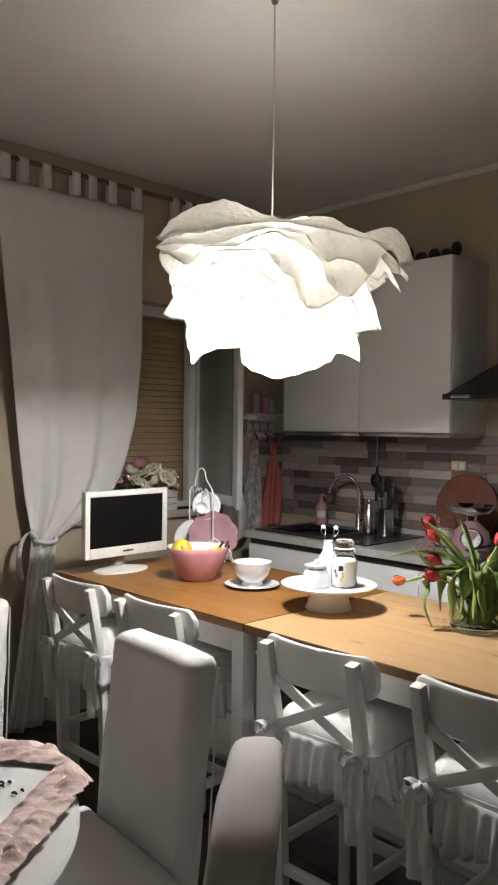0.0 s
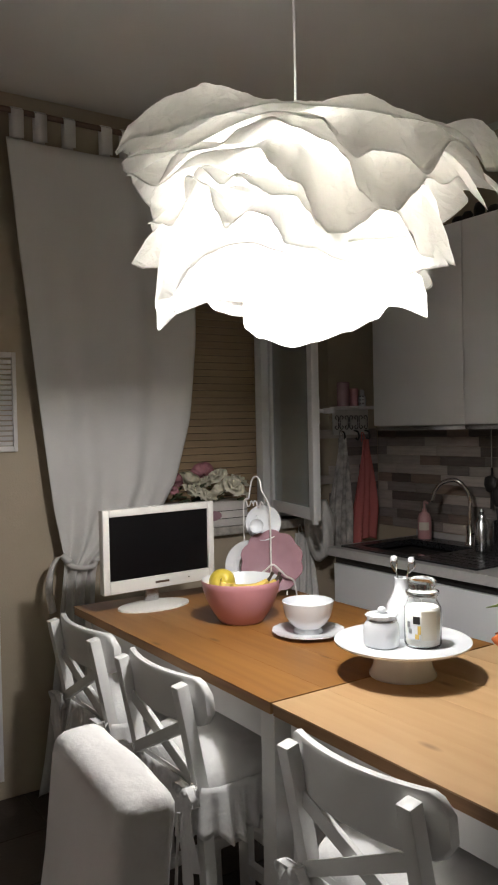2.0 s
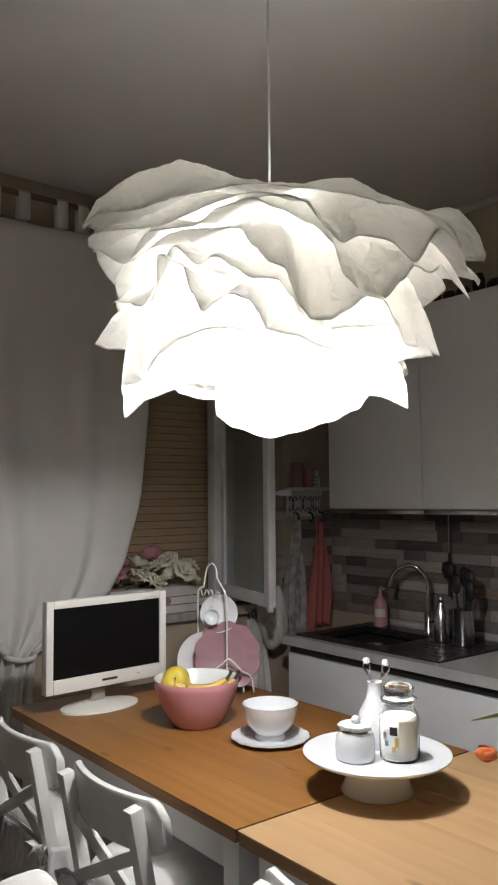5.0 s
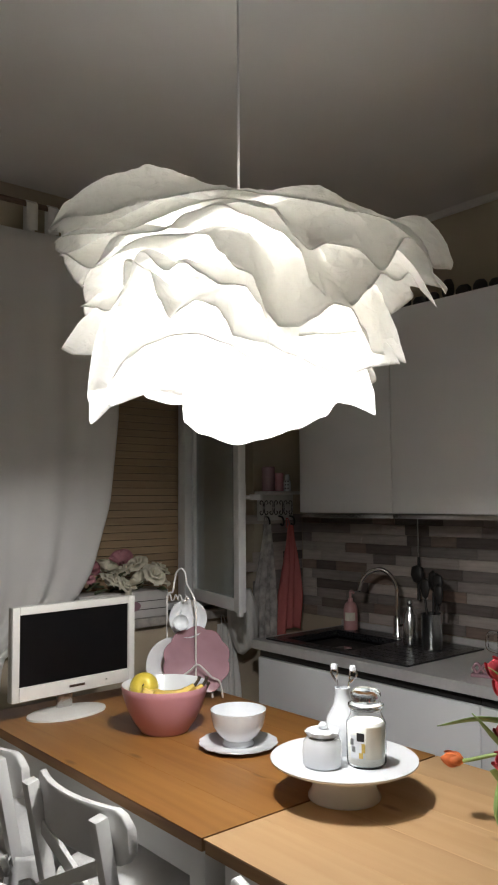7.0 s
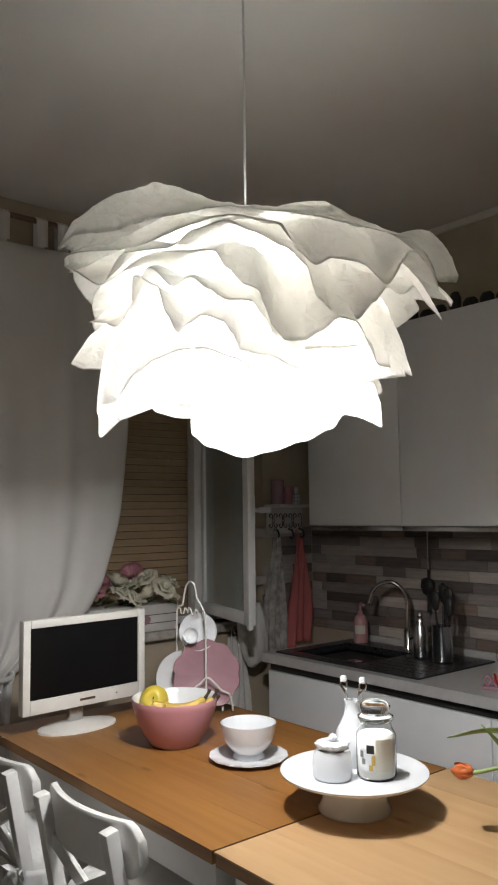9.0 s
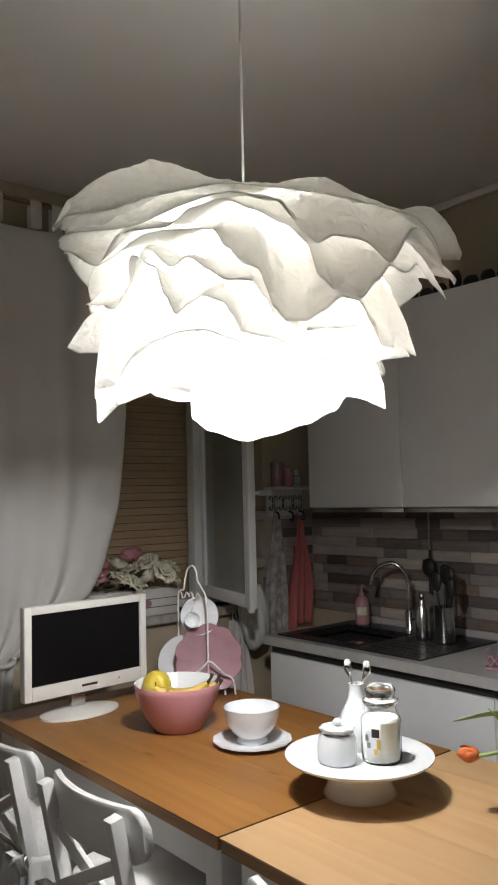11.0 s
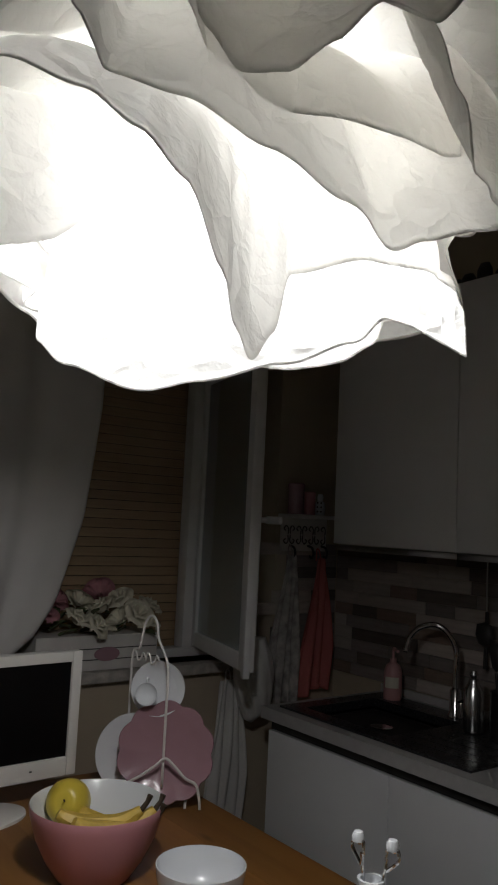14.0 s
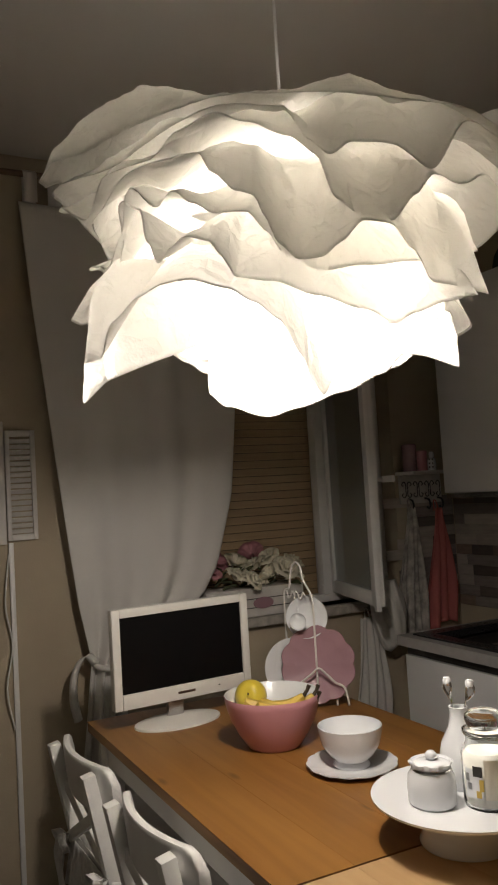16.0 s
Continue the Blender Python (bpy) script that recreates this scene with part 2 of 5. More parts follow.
def tube(points, radius, segs=8, bm=None, caps=True):
    """A round bar through the points; radius may be one number or one per point."""
    bm2 = bmesh.new()
    pts = [Vector(p) for p in points]
    rad = radius if isinstance(radius, (list, tuple)) else [radius] * len(pts)
    rings = []
    up = Vector((0.31, 0.17, 0.93)).normalized()
    for i, p in enumerate(pts):
        d = (pts[min(i + 1, len(pts) - 1)] - pts[max(i - 1, 0)]).normalized()
        u = d.cross(up).normalized()
        if i and u.dot(last) < 0:
            u = -u
        last = u
        v = d.cross(u)
        rings.append([bm2.verts.new(p + rad[i] * (math.cos(2 * math.pi * k / segs) * u + math.sin(2 * math.pi * k / segs) * v)) for k in range(segs)])
    for a, b in zip(rings, rings[1:]):
        for k in range(segs):
            bm2.faces.new((a[k], a[(k + 1) % segs], b[(k + 1) % segs], b[k]))
    if caps:
        bm2.faces.new(rings[0])
        bm2.faces.new(rings[-1])
    return add(bm, bm2)


def bar(p, q, w, h, bevel=0.003, bm=None, side=(0, 0, 1)):
    """A straight square-cut bar from p to q, w across and h along side."""
    p, q = Vector(p), Vector(q)
    d = (q - p).normalized()
    s = Vector(side)
    u = d.cross(s).normalized()
    v = u.cross(d)
    bm2 = box(-w / 2, w / 2, -h / 2, h / 2, 0, (q - p).length, bevel)
    m = Matrix((u, v, d)).transposed().to_4x4()
    m.translation = p
    bm2.transform(m)
    return add(bm, bm2)


def grid(nu, nv, f, bm=None, wrap=False):
    """A sheet of nu by nv quads; f(u, v) gives the place for u, v from 0 to 1."""
    bm2 = bmesh.new()
    cols = nu if wrap else nu + 1
    vs = [[bm2.verts.new(f(i / nu, j / nv)) for j in range(nv + 1)] for i in range(cols)]
    for i in range(nu):
        for j in range(nv):
            bm2.faces.new((vs[i][j], vs[(i + 1) % cols][j], vs[(i + 1) % cols][j + 1], vs[i][j + 1]))
    return add(bm, bm2)


def smoothpath(points, n=8):
    """Catmull-Rom through the points."""
    p = [Vector(q) for q in points]
    p = [2 * p[0] - p[1], *p, 2 * p[-1] - p[-2]]
    out = []
    for i in range(1, len(p) - 2):
        for k in range(n):
            t = k / n
            out.append(0.5 * (2 * p[i] + (p[i + 1] - p[i - 1]) * t + (2 * p[i - 1] - 5 * p[i] + 4 * p[i + 1] - p[i + 2]) * t * t + (3 * p[i] - p[i - 1] - 3 * p[i + 1] + p[i + 2]) * t ** 3))
    return out + [p[-2]]


# ---- the room ----
XW, YW, TOP = -3.25, 3.90, 2.90     # window wall, kitchen wall, ceiling
XE, YS = 1.5, -1.1                  # the two unseen walls behind the camera, set near to bounce light
WY0, WY1, WZ0, WZ1 = 2.24, 3.55, 1.032, 2.22   # window opening

bm = box(XW - 0.3, XE + 0.2, YS - 0.2, YW + 0.2, -0.1, -0.012)
floor = structure("floor", bm, GROUT, "dark floor of square tiles with narrow joints")
bm = box(XW - 0.5, XE + 0.2, YS - 0.2, YW + 0.2, TOP, TOP + 0.1)
structure("ceiling", bm, CEIL, "plain matt off-white plaster ceiling")
bm = bmesh.new()
for y0, y1, z0, z1 in ((YS - 0.2, WY0, 0, TOP), (WY1, YW + 0.2, 0, TOP), (WY0, WY1, 0, WZ0), (WY0, WY1, WZ1, TOP)):
    box(XW - 0.28, XW, y0, y1, z0, z1, bm=bm)
wall_west = structure("wall_west", bm, BEIGE, "sand-beige painted wall with the window opening", "wall")
bm = box(XW, XE + 0.2, YW, YW + 0.2, 0, TOP)
wall_north = structure("wall_north", bm, BEIGE, "sand-beige painted wall behind the kitchen units", "wall")
# added walls out of view, off-white to throw lamplight back into the room
structure("wall_east", box(XE, XE + 0.2, YS - 0.2, YW, 0, TOP), BOUNCEWALL, "plain off-white wall out of view, added to bounce light", "wall")
structure("wall_south", box(XW, XE, YS - 0.2, YS, 0, TOP), BOUNCEWALL, "plain off-white wall out of view, added to bounce light", "wall")
# cornice where the ceiling meets the kitchen wall
structure("trim_1", box(XW + 0.02, XE, YW - 0.024, YW - 0.001, TOP - 0.034, TOP - 0.001, 0.008), CEIL, "thin white cornice strip under the ceiling", "trim")

# window: stone sill, frame, roller shutter and the open leaf
STONEW = material("pale_sill_stone", (0.42, 0.39, 0.35), 0.6, var=0.25, scale=30, bump=0.2, bump_scale=40)
PVC = material("white_window_frame", (0.74, 0.73, 0.72), 0.4, var=0.03)
SLAT = material("brown_shutter_slat", (0.40, 0.285, 0.165), 0.55, var=0.12, scale=14, per_object=0.08, stretch=(1, 0.3, 6))
# grey-green, partly opaque body stands in for the room reflected in clear glass
PANE = glass_material("reflection_grey_glass", (0.62, 0.67, 0.65), 0.12)
PANE.node_tree.nodes["Principled BSDF"].inputs["Transmission Weight"].default_value = 0.72
MIRROR = material("mirror_glass", (0.85, 0.85, 0.85), 0.02, 1.0, var=0.01)

win = thing("window_1", (0, 0, 0), 0, "white-framed window with one leaf swung open into the room", "window", "", "structure")
part("window_sill", box(XW - 0.28, XW + 0.05, WY0 - 0.04, WY1 + 0.04, WZ0 - 0.04, WZ0, 0.006), STONEW, win, "pale stone sill")
bm = bmesh.new()
XF = XW - 0.10
for y0, y1, z0, z1 in ((WY0, WY0 + 0.05, WZ0, WZ1), (WY1 - 0.05, WY1, WZ0, WZ1), (3.185, 3.24, WZ0 + 0.035, WZ1 - 0.06), (WY0 + 0.05, WY1 - 0.05, WZ1 - 0.06, WZ1), (WY0 + 0.05, WY1 - 0.05, WZ0, WZ0 + 0.035)):
    box(XF - 0.06, XF, y0, y1, z0, z1, 0.004, bm)
part("window_frame", bm, PVC, win)
shutter = thing("roller_shutter", (XF - 0.11, 0, 0), 0, "closed brown roller shutter with ribbed wooden slats", "shutter", "", "structure")
n = 34
pitch = (WZ1 - WZ0 + 0.04) / n
bm = box(-0.006, 0.006, WY0 + 0.005, WY1 - 0.005, 0.0008, pitch - 0.0014, 0.002)
sl = mesh(bm, "slat", SLAT)
for i in range(n):
    s = new("slat", sl)
    s.parent, s.location = shutter, (0, 0, WZ0 + pitch * i - 0.02)


def leaf(parent, width, height):
    """A casement leaf in its own frame: x from the hinge to the free edge."""
    bm = bmesh.new()
    f = 0.036
    for x0, x1, z0, z1 in ((0, f, 0, height), (width - f - 0.02, width, 0, height), (f, width - f - 0.02, 0, 0.055), (f, width - f - 0.02, height - 0.055, height)):
        box(x0, x1, -0.018, 0.018, z0, z1, 0.005, bm)
    part("leaf_frame", bm, PVC, parent)
    bm = box(width + 0.010, width + 0.036, -0.034, -0.012, -0.012, height - 0.004, 0.004)
    box(width - 0.004, width + 0.012, -0.030, -0.019, 0.0, height - 0.006, 0.002, bm)
    part("leaf_overlap_strip", bm, PVC, parent)
    part("pane", box(f - 0.006, width - f - 0.014, -0.006, 0.006, 0.045, height - 0.045), PANE, parent).visible_shadow = False
    bm = box(width - 0.045, width - 0.015, 0.018, 0.026, 0.44, 0.56, 0.003)
    tube([(width - 0.03, 0.03, 0.5), (width - 0.03, 0.06, 0.5)], 0.009, 10, bm)
    box(width - 0.04, width + 0.07, 0.05, 0.066, 0.487, 0.513, 0.006, bm)
    part("handle", bm, PVC, parent, "white lever handle")


hx, hy, fx, fy = XF + 0.005, 3.243, -2.80, 3.10
lf = thing("window_leaf", (hx, hy, 1.075), math.degrees(math.atan2(fy - hy, fx - hx)), "open white casement leaf beside the sink, clear glass greyed to imitate reflections", "window", "", "structure")
leaf(lf, math.hypot(fx - hx, fy - hy), WZ1 - 1.075 - 0.06)


# ---- curtain on a rod ----
ROD = material("dark_rod_wood", (0.16, 0.10, 0.065), 0.5, var=0.2, scale=20, stretch=(6, 1, 6))
XC, ZR = -3.15, 2.79
rod = thing("curtain_rod", (0, 0, 0), 0, "dark wooden curtain rod on two wall brackets", "curtain rod")
bm = tube([(XC, 1.2, ZR), (XC, 3.47, ZR)], 0.012, 12)
lathe([(0, -0.02), (0.018, -0.012), (0.022, 0), (0.018, 0.014), (0, 0.02)], 14, bm, (XC, 3.48, ZR))
part("pole", bm, ROD, rod)
for y in (1.34, 3.42):
    part("bracket", bar((XW, y, ZR - 0.02), (XC - 0.008, y, ZR - 0.012), 0.02, 0.014), ROD, rod)


def lerp(table, z):
    for (z0, a), (z1, b) in zip(table, table[1:]):
        if z0 >= z >= z1:
            k = (z0 - z) / (z0 - z1)
            return a + (b - a) * k
    return table[0][1] if z > table[0][0] else table[-1][1]


def curtain(name, left, right, z0, z1, folds, depth, label, seed, tabs, x=XC):
    """A tab-top curtain; left and right give its edges by height, tied in where they meet."""
    c = thing(name, (0, 0, 0), 0, label, "curtain")
    rnd = random.Random(seed)
    ph = [rnd.uniform(0, 6.28) for _ in range(4)]

    def at(u, v):
        z = z1 + (z0 - z1) * v
        a, b = lerp(left, z), lerp(right, z)
        w = b - a
        y = a + w * (u + 0.018 * math.sin(folds * 3.1 * u + ph[2]) * (1 - v))
        squeeze = min(1.6, 0.62 / max(w, 0.12))
        d = depth * squeeze * (0.35 + 0.65 * min(1, v * 3)) * (math.sin(2 * math.pi * folds * u + ph[0] + 0.5 * math.sin(3 * v + ph[3])) + 0.45 * math.sin(2 * math.pi * folds * 1.7 * u + ph[1]))
        return Vector((x + d + 0.01 * math.sin(9 * v + 4 * u), y, z + 0.006 * math.sin(7 * u + ph[2])))
    bm = grid(110, 60, at)
    body = part("curtain_cloth", bm, CLOTH, c, smooth=180)
    sol = body.modifiers.new("thick", "SOLIDIFY")
    sol.thickness = 0.002
    a, b = lerp(left, z1), lerp(right, z1)
    for i in range(tabs):
        y = a + (b - a) * (i + rnd.uniform(0.2, 0.6)) / tabs
        w = 0.025
        pts = [(x + 0.016, z1 + 0.004), (x + 0.017, ZR), (x, ZR + 0.016), (x - 0.017, ZR), (x - 0.016, z1 + 0.004)]
        bm = grid(1, len(pts) - 1, lambda u, v, y=y: Vector((pts[round(v * 4)][0], y + w * (2 * u - 1), pts[round(v * 4)][1])))
        o = part("tab", bm, CLOTH, c, smooth=180)
        o.modifiers.new("thick", "SOLIDIFY").thickness = 0.002
    return c


left = [(2.704, 1.822), (2.264, 1.861), (1.659, 1.932), (1.164, 1.993), (0.966, 2.031), (0.724, 1.998), (0.174, 1.921), (0.000, 1.888)]
right = [(2.704, 2.691), (2.264, 2.686), (1.934, 2.680), (1.549, 2.636), (1.274, 2.559), (1.164, 2.493), (1.054, 2.350), (0.944, 2.174), (0.779, 2.163), (0.174, 2.218), (0.000, 2.218)]
c1 = curtain("curtain", left, right, 0.02, 2.677, 3.4, 0.010, "long white cotton tab-top curtain tied back beside the window", 3, 7)
bm = tube(smoothpath([(XC - 0.03, 2.047, 0.977), (XC + 0.028, 2.044, 0.955), (XC + 0.042, 2.097, 0.938), (XC + 0.034, 2.152, 0.944), (XC - 0.03, 2.163, 0.966)], 6), 0.011, 8)
part("tieback", bm, CLOTH, c1, "white cotton tieback band", 180)
pts = smoothpath([(XC + 0.03, 2.042, 0.966), (XC + 0.035, 2.004, 0.999), (XC + 0.03, 1.965, 0.944), (XC + 0.03, 1.954, 0.856), (XC + 0.025, 1.970, 0.768)], 6)
bm = grid(3, len(pts) - 1, lambda u, v: pts[round(v * (len(pts) - 1))] + Vector((0.012 * math.sin(3 * u), (u - 0.5) * 0.03, 0.01 * (u - 0.5))))
part("ribbon_end", bm, CLOTH, c1, "hanging end of the tieback ribbon", 180).modifiers.new("thick", "SOLIDIFY").thickness = 0.002
c2 = curtain("curtain", [(2.704, 2.878), (2.539, 2.900), (2.264, 2.966)], [(2.704, 3.230), (2.539, 3.164), (2.264, 3.098)], 2.33, 2.677, 3.5, 0.018, "short white tab-top curtain swept up and gathered over the rod", 8, 4)

# ---- the long table: two units side by side ----
def island(x0, x1, timber):
    t = thing("dining_counter", (x0, 1.88, 0), 0, "counter-height table with an oiled oak top and white frame", "table", "counter tables")
    w, d = x1 - x0, 0.765
    top = part("tabletop", box(0.004, w - 0.004, 0.002, d - 0.002, 0.862, 0.8885), OAK_EDGE, t, "dark-edged oak top")
    cuts = [0.0, 0.155, 0.32, 0.46, 0.62, d]
    for a, b in zip(cuts, cuts[1:]):
        part("plank", box(0.001, w - 0.001, a + 0.0001, b - 0.0001, 0.8865, 0.8905, 0.0004, seg=1), timber, top)
    for x in (0.03, w - 0.085):
        for y in (0.03, d - 0.085):
            part("leg", box(x, x + 0.055, y, y + 0.055, 0, 0.862, 0.004), WHITE, t)
    for y in (0.036, d - 0.06):
        part("apron", box(0.085, w - 0.085, y, y + 0.022, 0.775, 0.861, 0.003), WHITE, t)
    for x in (0.036, w - 0.06):
        part("apron", box(x, x + 0.022, 0.085, d - 0.085, 0.775, 0.861, 0.003), WHITE, t)
    part("shelf", box(0.04, w - 0.04, 0.40, d - 0.04, 0.16, 0.19, 0.003), WHITE, t)
    return t


island(-2.66, -1.462, OAK)
island(-1.458, -0.26, OAK2)

# ---- kitchen units ----
YF, ZT = 3.28, 0.922
def base_unit(x0, x1, drawers, label):
    u = thing("base_cabinet", (0, 0, 0), 0, label, "cabinet", "base cabinets")
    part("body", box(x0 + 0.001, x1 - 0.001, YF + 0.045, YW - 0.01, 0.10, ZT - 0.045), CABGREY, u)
    part("plinth", box(x0, x1, YF + 0.09, YF + 0.105, 0.0, 0.10), BLACKMATT, u, "black plinth")
    part("grip_channel", box(x0 + 0.001, x1 - 0.001, YF + 0.030, YF + 0.044, ZT - 0.075, ZT - 0.041), BLACKMATT, u, "dark recessed grip channel")
    z1 = ZT - 0.076
    zs = [z1 - (z1 - 0.105) * i / drawers for i in range(drawers + 1)]
    for a, b in zip(zs, zs[1:]):
        part("drawer_front" if drawers > 1 else "door", box(x0 + 0.002, x1 - 0.002, YF + 0.018, YF + 0.040, b + 0.002, a - 0.002, 0.0015), CAB, u)


base_unit(-2.93, -2.36, 1, "grey-white base cabinet with a plain door under the sink")
base_unit(-2.36, -1.76, 1, "grey-white base cabinet with a plain door and grip channel")
base_unit(-1.76, -1.16, 3, "grey-white base cabinet with three drawers")
base_unit(-1.16, -0.56, 1, "grey-white base cabinet below the gas hob")
wt = thing("worktop", (0, 0, 0), 0, "pale grey laminate worktop along the kitchen wall", "worktop")
sx0, sx1, sy0, sy1 = -2.90, -2.10, 3.335, 3.83
bm = bmesh.new()
for x0, x1, y0, y1 in ((-2.955, sx0, YF, YW - 0.003), (sx1, -0.55, YF, YW - 0.003), (sx0, sx1, YF, sy0), (sx0, sx1, sy1, YW - 0.003)):
    box(x0, x1, y0, y1, ZT - 0.04, ZT, bm=bm)
bmesh.ops.remove_doubles(bm, verts=bm.verts, dist=0.0005)
part("slab", bm, STONE, wt)
part("upstand", box(-2.95, -0.55, YW - 0.022, YW - 0.012, ZT, ZT + 0.03, 0.003), STONE, wt, "grey upstand strip")

sink = thing("kitchen_sink", (0, 0, 0), 0, "black composite sink with a drainer set into the worktop", "sink")
bm = bmesh.new()
ix0, ix1, iy0, iy1 = -2.84, -2.44, 3.39, 3.73
for x0, x1, y0, y1 in ((sx0 - 0.008, ix0, sy0 - 0.008, sy1 + 0.008), (ix1, sx1 + 0.008, sy0 - 0.008, sy1 + 0.008), (ix0, ix1, sy0 - 0.008, iy0), (ix0, ix1, iy1, sy1 + 0.008)):
    box(x0, x1, y0, y1, ZT - 0.03, ZT + 0.007, bm=bm)
bmesh.ops.remove_doubles(bm, verts=bm.verts, dist=0.0005)
part("rim", bm, BLACK, sink)
bm = bmesh.new()
for x0, x1, y0, y1, z0, z1 in ((ix0 - 0.01, ix1 + 0.01, iy0 - 0.01, iy1 + 0.01, 0.8835, 0.8875), (ix0 - 0.01, ix0, iy0, iy1, 0.8875, 0.90), (ix1, ix1 + 0.01, iy0, iy1, 0.8875, 0.90), (ix0, ix1, iy0 - 0.01, iy0, 0.8875, 0.90), (ix0, ix1, iy1, iy1 + 0.01, 0.8875, 0.90)):
    box(x0, x1, y0, y1, z0, z1, bm=bm)
part("basin", bm, BLACKMATT, sink)
part("drain", lathe([(0, 0.0), (0.035, 0.0), (0.04, 0.004), (0.022, 0.006), (0, 0.003)], 24, None, (-2.64, 3.56, 0.888)), CHROME, sink)
for i in range(7):
    part("drainer_rib", box(-2.40, -2.14, 3.40 + i * 0.055, 3.408 + i * 0.055, ZT + 0.006, ZT + 0.0085, 0.001, seg=1), BLACK, sink)

tap = thing("kitchen_tap", (-2.50, 3.775, ZT + 0.007), 0, "tall chrome swan-neck kitchen tap", "tap")
part("spout", tube(smoothpath([(0, 0, 0.03), (0, 0, 0.16), (0, 0, 0.22), (-0.016, -0.016, 0.275), (-0.055, -0.04, 0.308), (-0.105, -0.07, 0.295), (-0.135, -0.09, 0.255), (-0.145, -0.10, 0.205)], 8), 0.0105, 12), CHROME, tap, smooth=180)
part("tap_base", lathe([(0, 0), (0.027, 0), (0.027, 0.01), (0.021, 0.02), (0.02, 0.09), (0.012, 0.1)], 24), CHROME, tap)
part("lever", tube([(0.018, -0.005, 0.06), (0.075, -0.02, 0.075)], [0.008, 0.005], 8), CHROME, tap)

# wall cabinet: two doors
def wall_unit(x0, x1, z0, z1, yf):
    u = thing("wall_cabinet", (0, 0, 0), 0, "white flat-fronted wall cabinet over the sink", "cabinet", "wall cabinets")
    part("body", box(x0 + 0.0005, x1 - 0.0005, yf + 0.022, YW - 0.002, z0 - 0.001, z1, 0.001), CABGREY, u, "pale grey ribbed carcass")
    part("door", box(x0 + 0.002, x1 - 0.002, yf, yf + 0.020, z0 + 0.002, z1 - 0.001, 0.0015), CAB, u)
    part("light_pelmet", box(x0 + 0.002, x1 - 0.002, yf + 0.01, YW - 0.01, z0 - 0.022, z0 - 0.002, 0.002), STEEL, u, "metal underside rail")


YC = 3.55
wall_unit(-2.905, -2.335, 1.50, 2.385, YC)
wall_unit(-2.335, -1.765, 1.50, 2.385, YC)

# ---- television ----
TVW = material("ivory_white_plastic", (0.78, 0.76, 0.72), 0.3, var=0.02, scale=3)
SCREEN = material("black_screen", (0.003, 0.003, 0.0035), 0.4, var=0.05, spec=0.25)
tv = thing("television", (-2.487, 2.133, 0.8905), 93.8, "small white flat television on an oval foot, switched off", "television")
w, h, f = 0.449, 0.285, 0.025
bm = bmesh.new()
for x0, x1, z0, z1 in ((-w / 2, -w / 2 + f, 0.065, 0.065 + h), (w / 2 - f, w / 2, 0.065, 0.065 + h), (-w / 2 + f, w / 2 - f, 0.065 + h - f, 0.065 + h), (-w / 2 + f, w / 2 - f, 0.065, 0.065 + f + 0.018)):
    box(x0, x1, -0.018, 0.012, z0, z1, 0.004, bm)
part("bezel", bm, TVW, tv)
part("back_cover", box(-w / 2 + 0.02, w / 2 - 0.02, 0.004, 0.045, 0.085, 0.065 + h - 0.02, 0.012), TVW, tv)
part("screen", box(-w / 2 + f - 0.002, w / 2 - f + 0.002, -0.010, 0.0, 0.065 + f + 0.016, 0.065 + h - f + 0.002), SCREEN, tv, "black glossy screen")
part("maker_mark", box(-0.028, 0.028, -0.0195, -0.0175, 0.083, 0.090), STEEL, tv, "small grey maker's mark bar")
part("button", lathe([(0, 0), (0.003, 0), (0.003, 0.002), (0, 0.002)], 10, None, (0.11, -0.019, 0.087)), BLACKMATT, tv)
bm = lathe([(0, 0), (1, 0), (0.99, 0.006), (0.7, 0.012), (0.2, 0.018), (0, 0.018)], 40)
for v in bm.verts:
    v.co.x, v.co.y = v.co.x * 0.135, v.co.y * 0.085
bmesh.ops.translate(bm, verts=bm.verts, vec=(-0.025, 0, 0))
part("foot", bm, TVW, tv, "oval white foot")
part("neck", box(-0.05, 0.0, 0.006, 0.028, 0.012, 0.10, 0.006), STEEL, tv, "slim grey neck")

# ---- the pendant: sheets of crumpled paper round a globe, open below ----
pend = thing("pendant_lamp", (LAMP[0], LAMP[1], 0), 0, "large pendant lamp of layered crumpled white paper sheets, lit", "lamp")
part("cord", tube([(0, 0, 2.07), (0.001, 0, 2.5), (0, 0, TOP - 0.03)], 0.0028, 8), WHITE, pend, "thin white cord")
part("ceiling_rose", lathe([(0, 0), (0.016, 0), (0.016, -0.008), (0.010, -0.02), (0, -0.022)], 32, None, (0, 0, TOP - 0.001)), STEEL, pend)
part("socket", lathe([(0, 0.12), (0.018, 0.12), (0.02, 0), (0, 0)], 20, None, (0, 0, 1.955)), WHITE, pend)


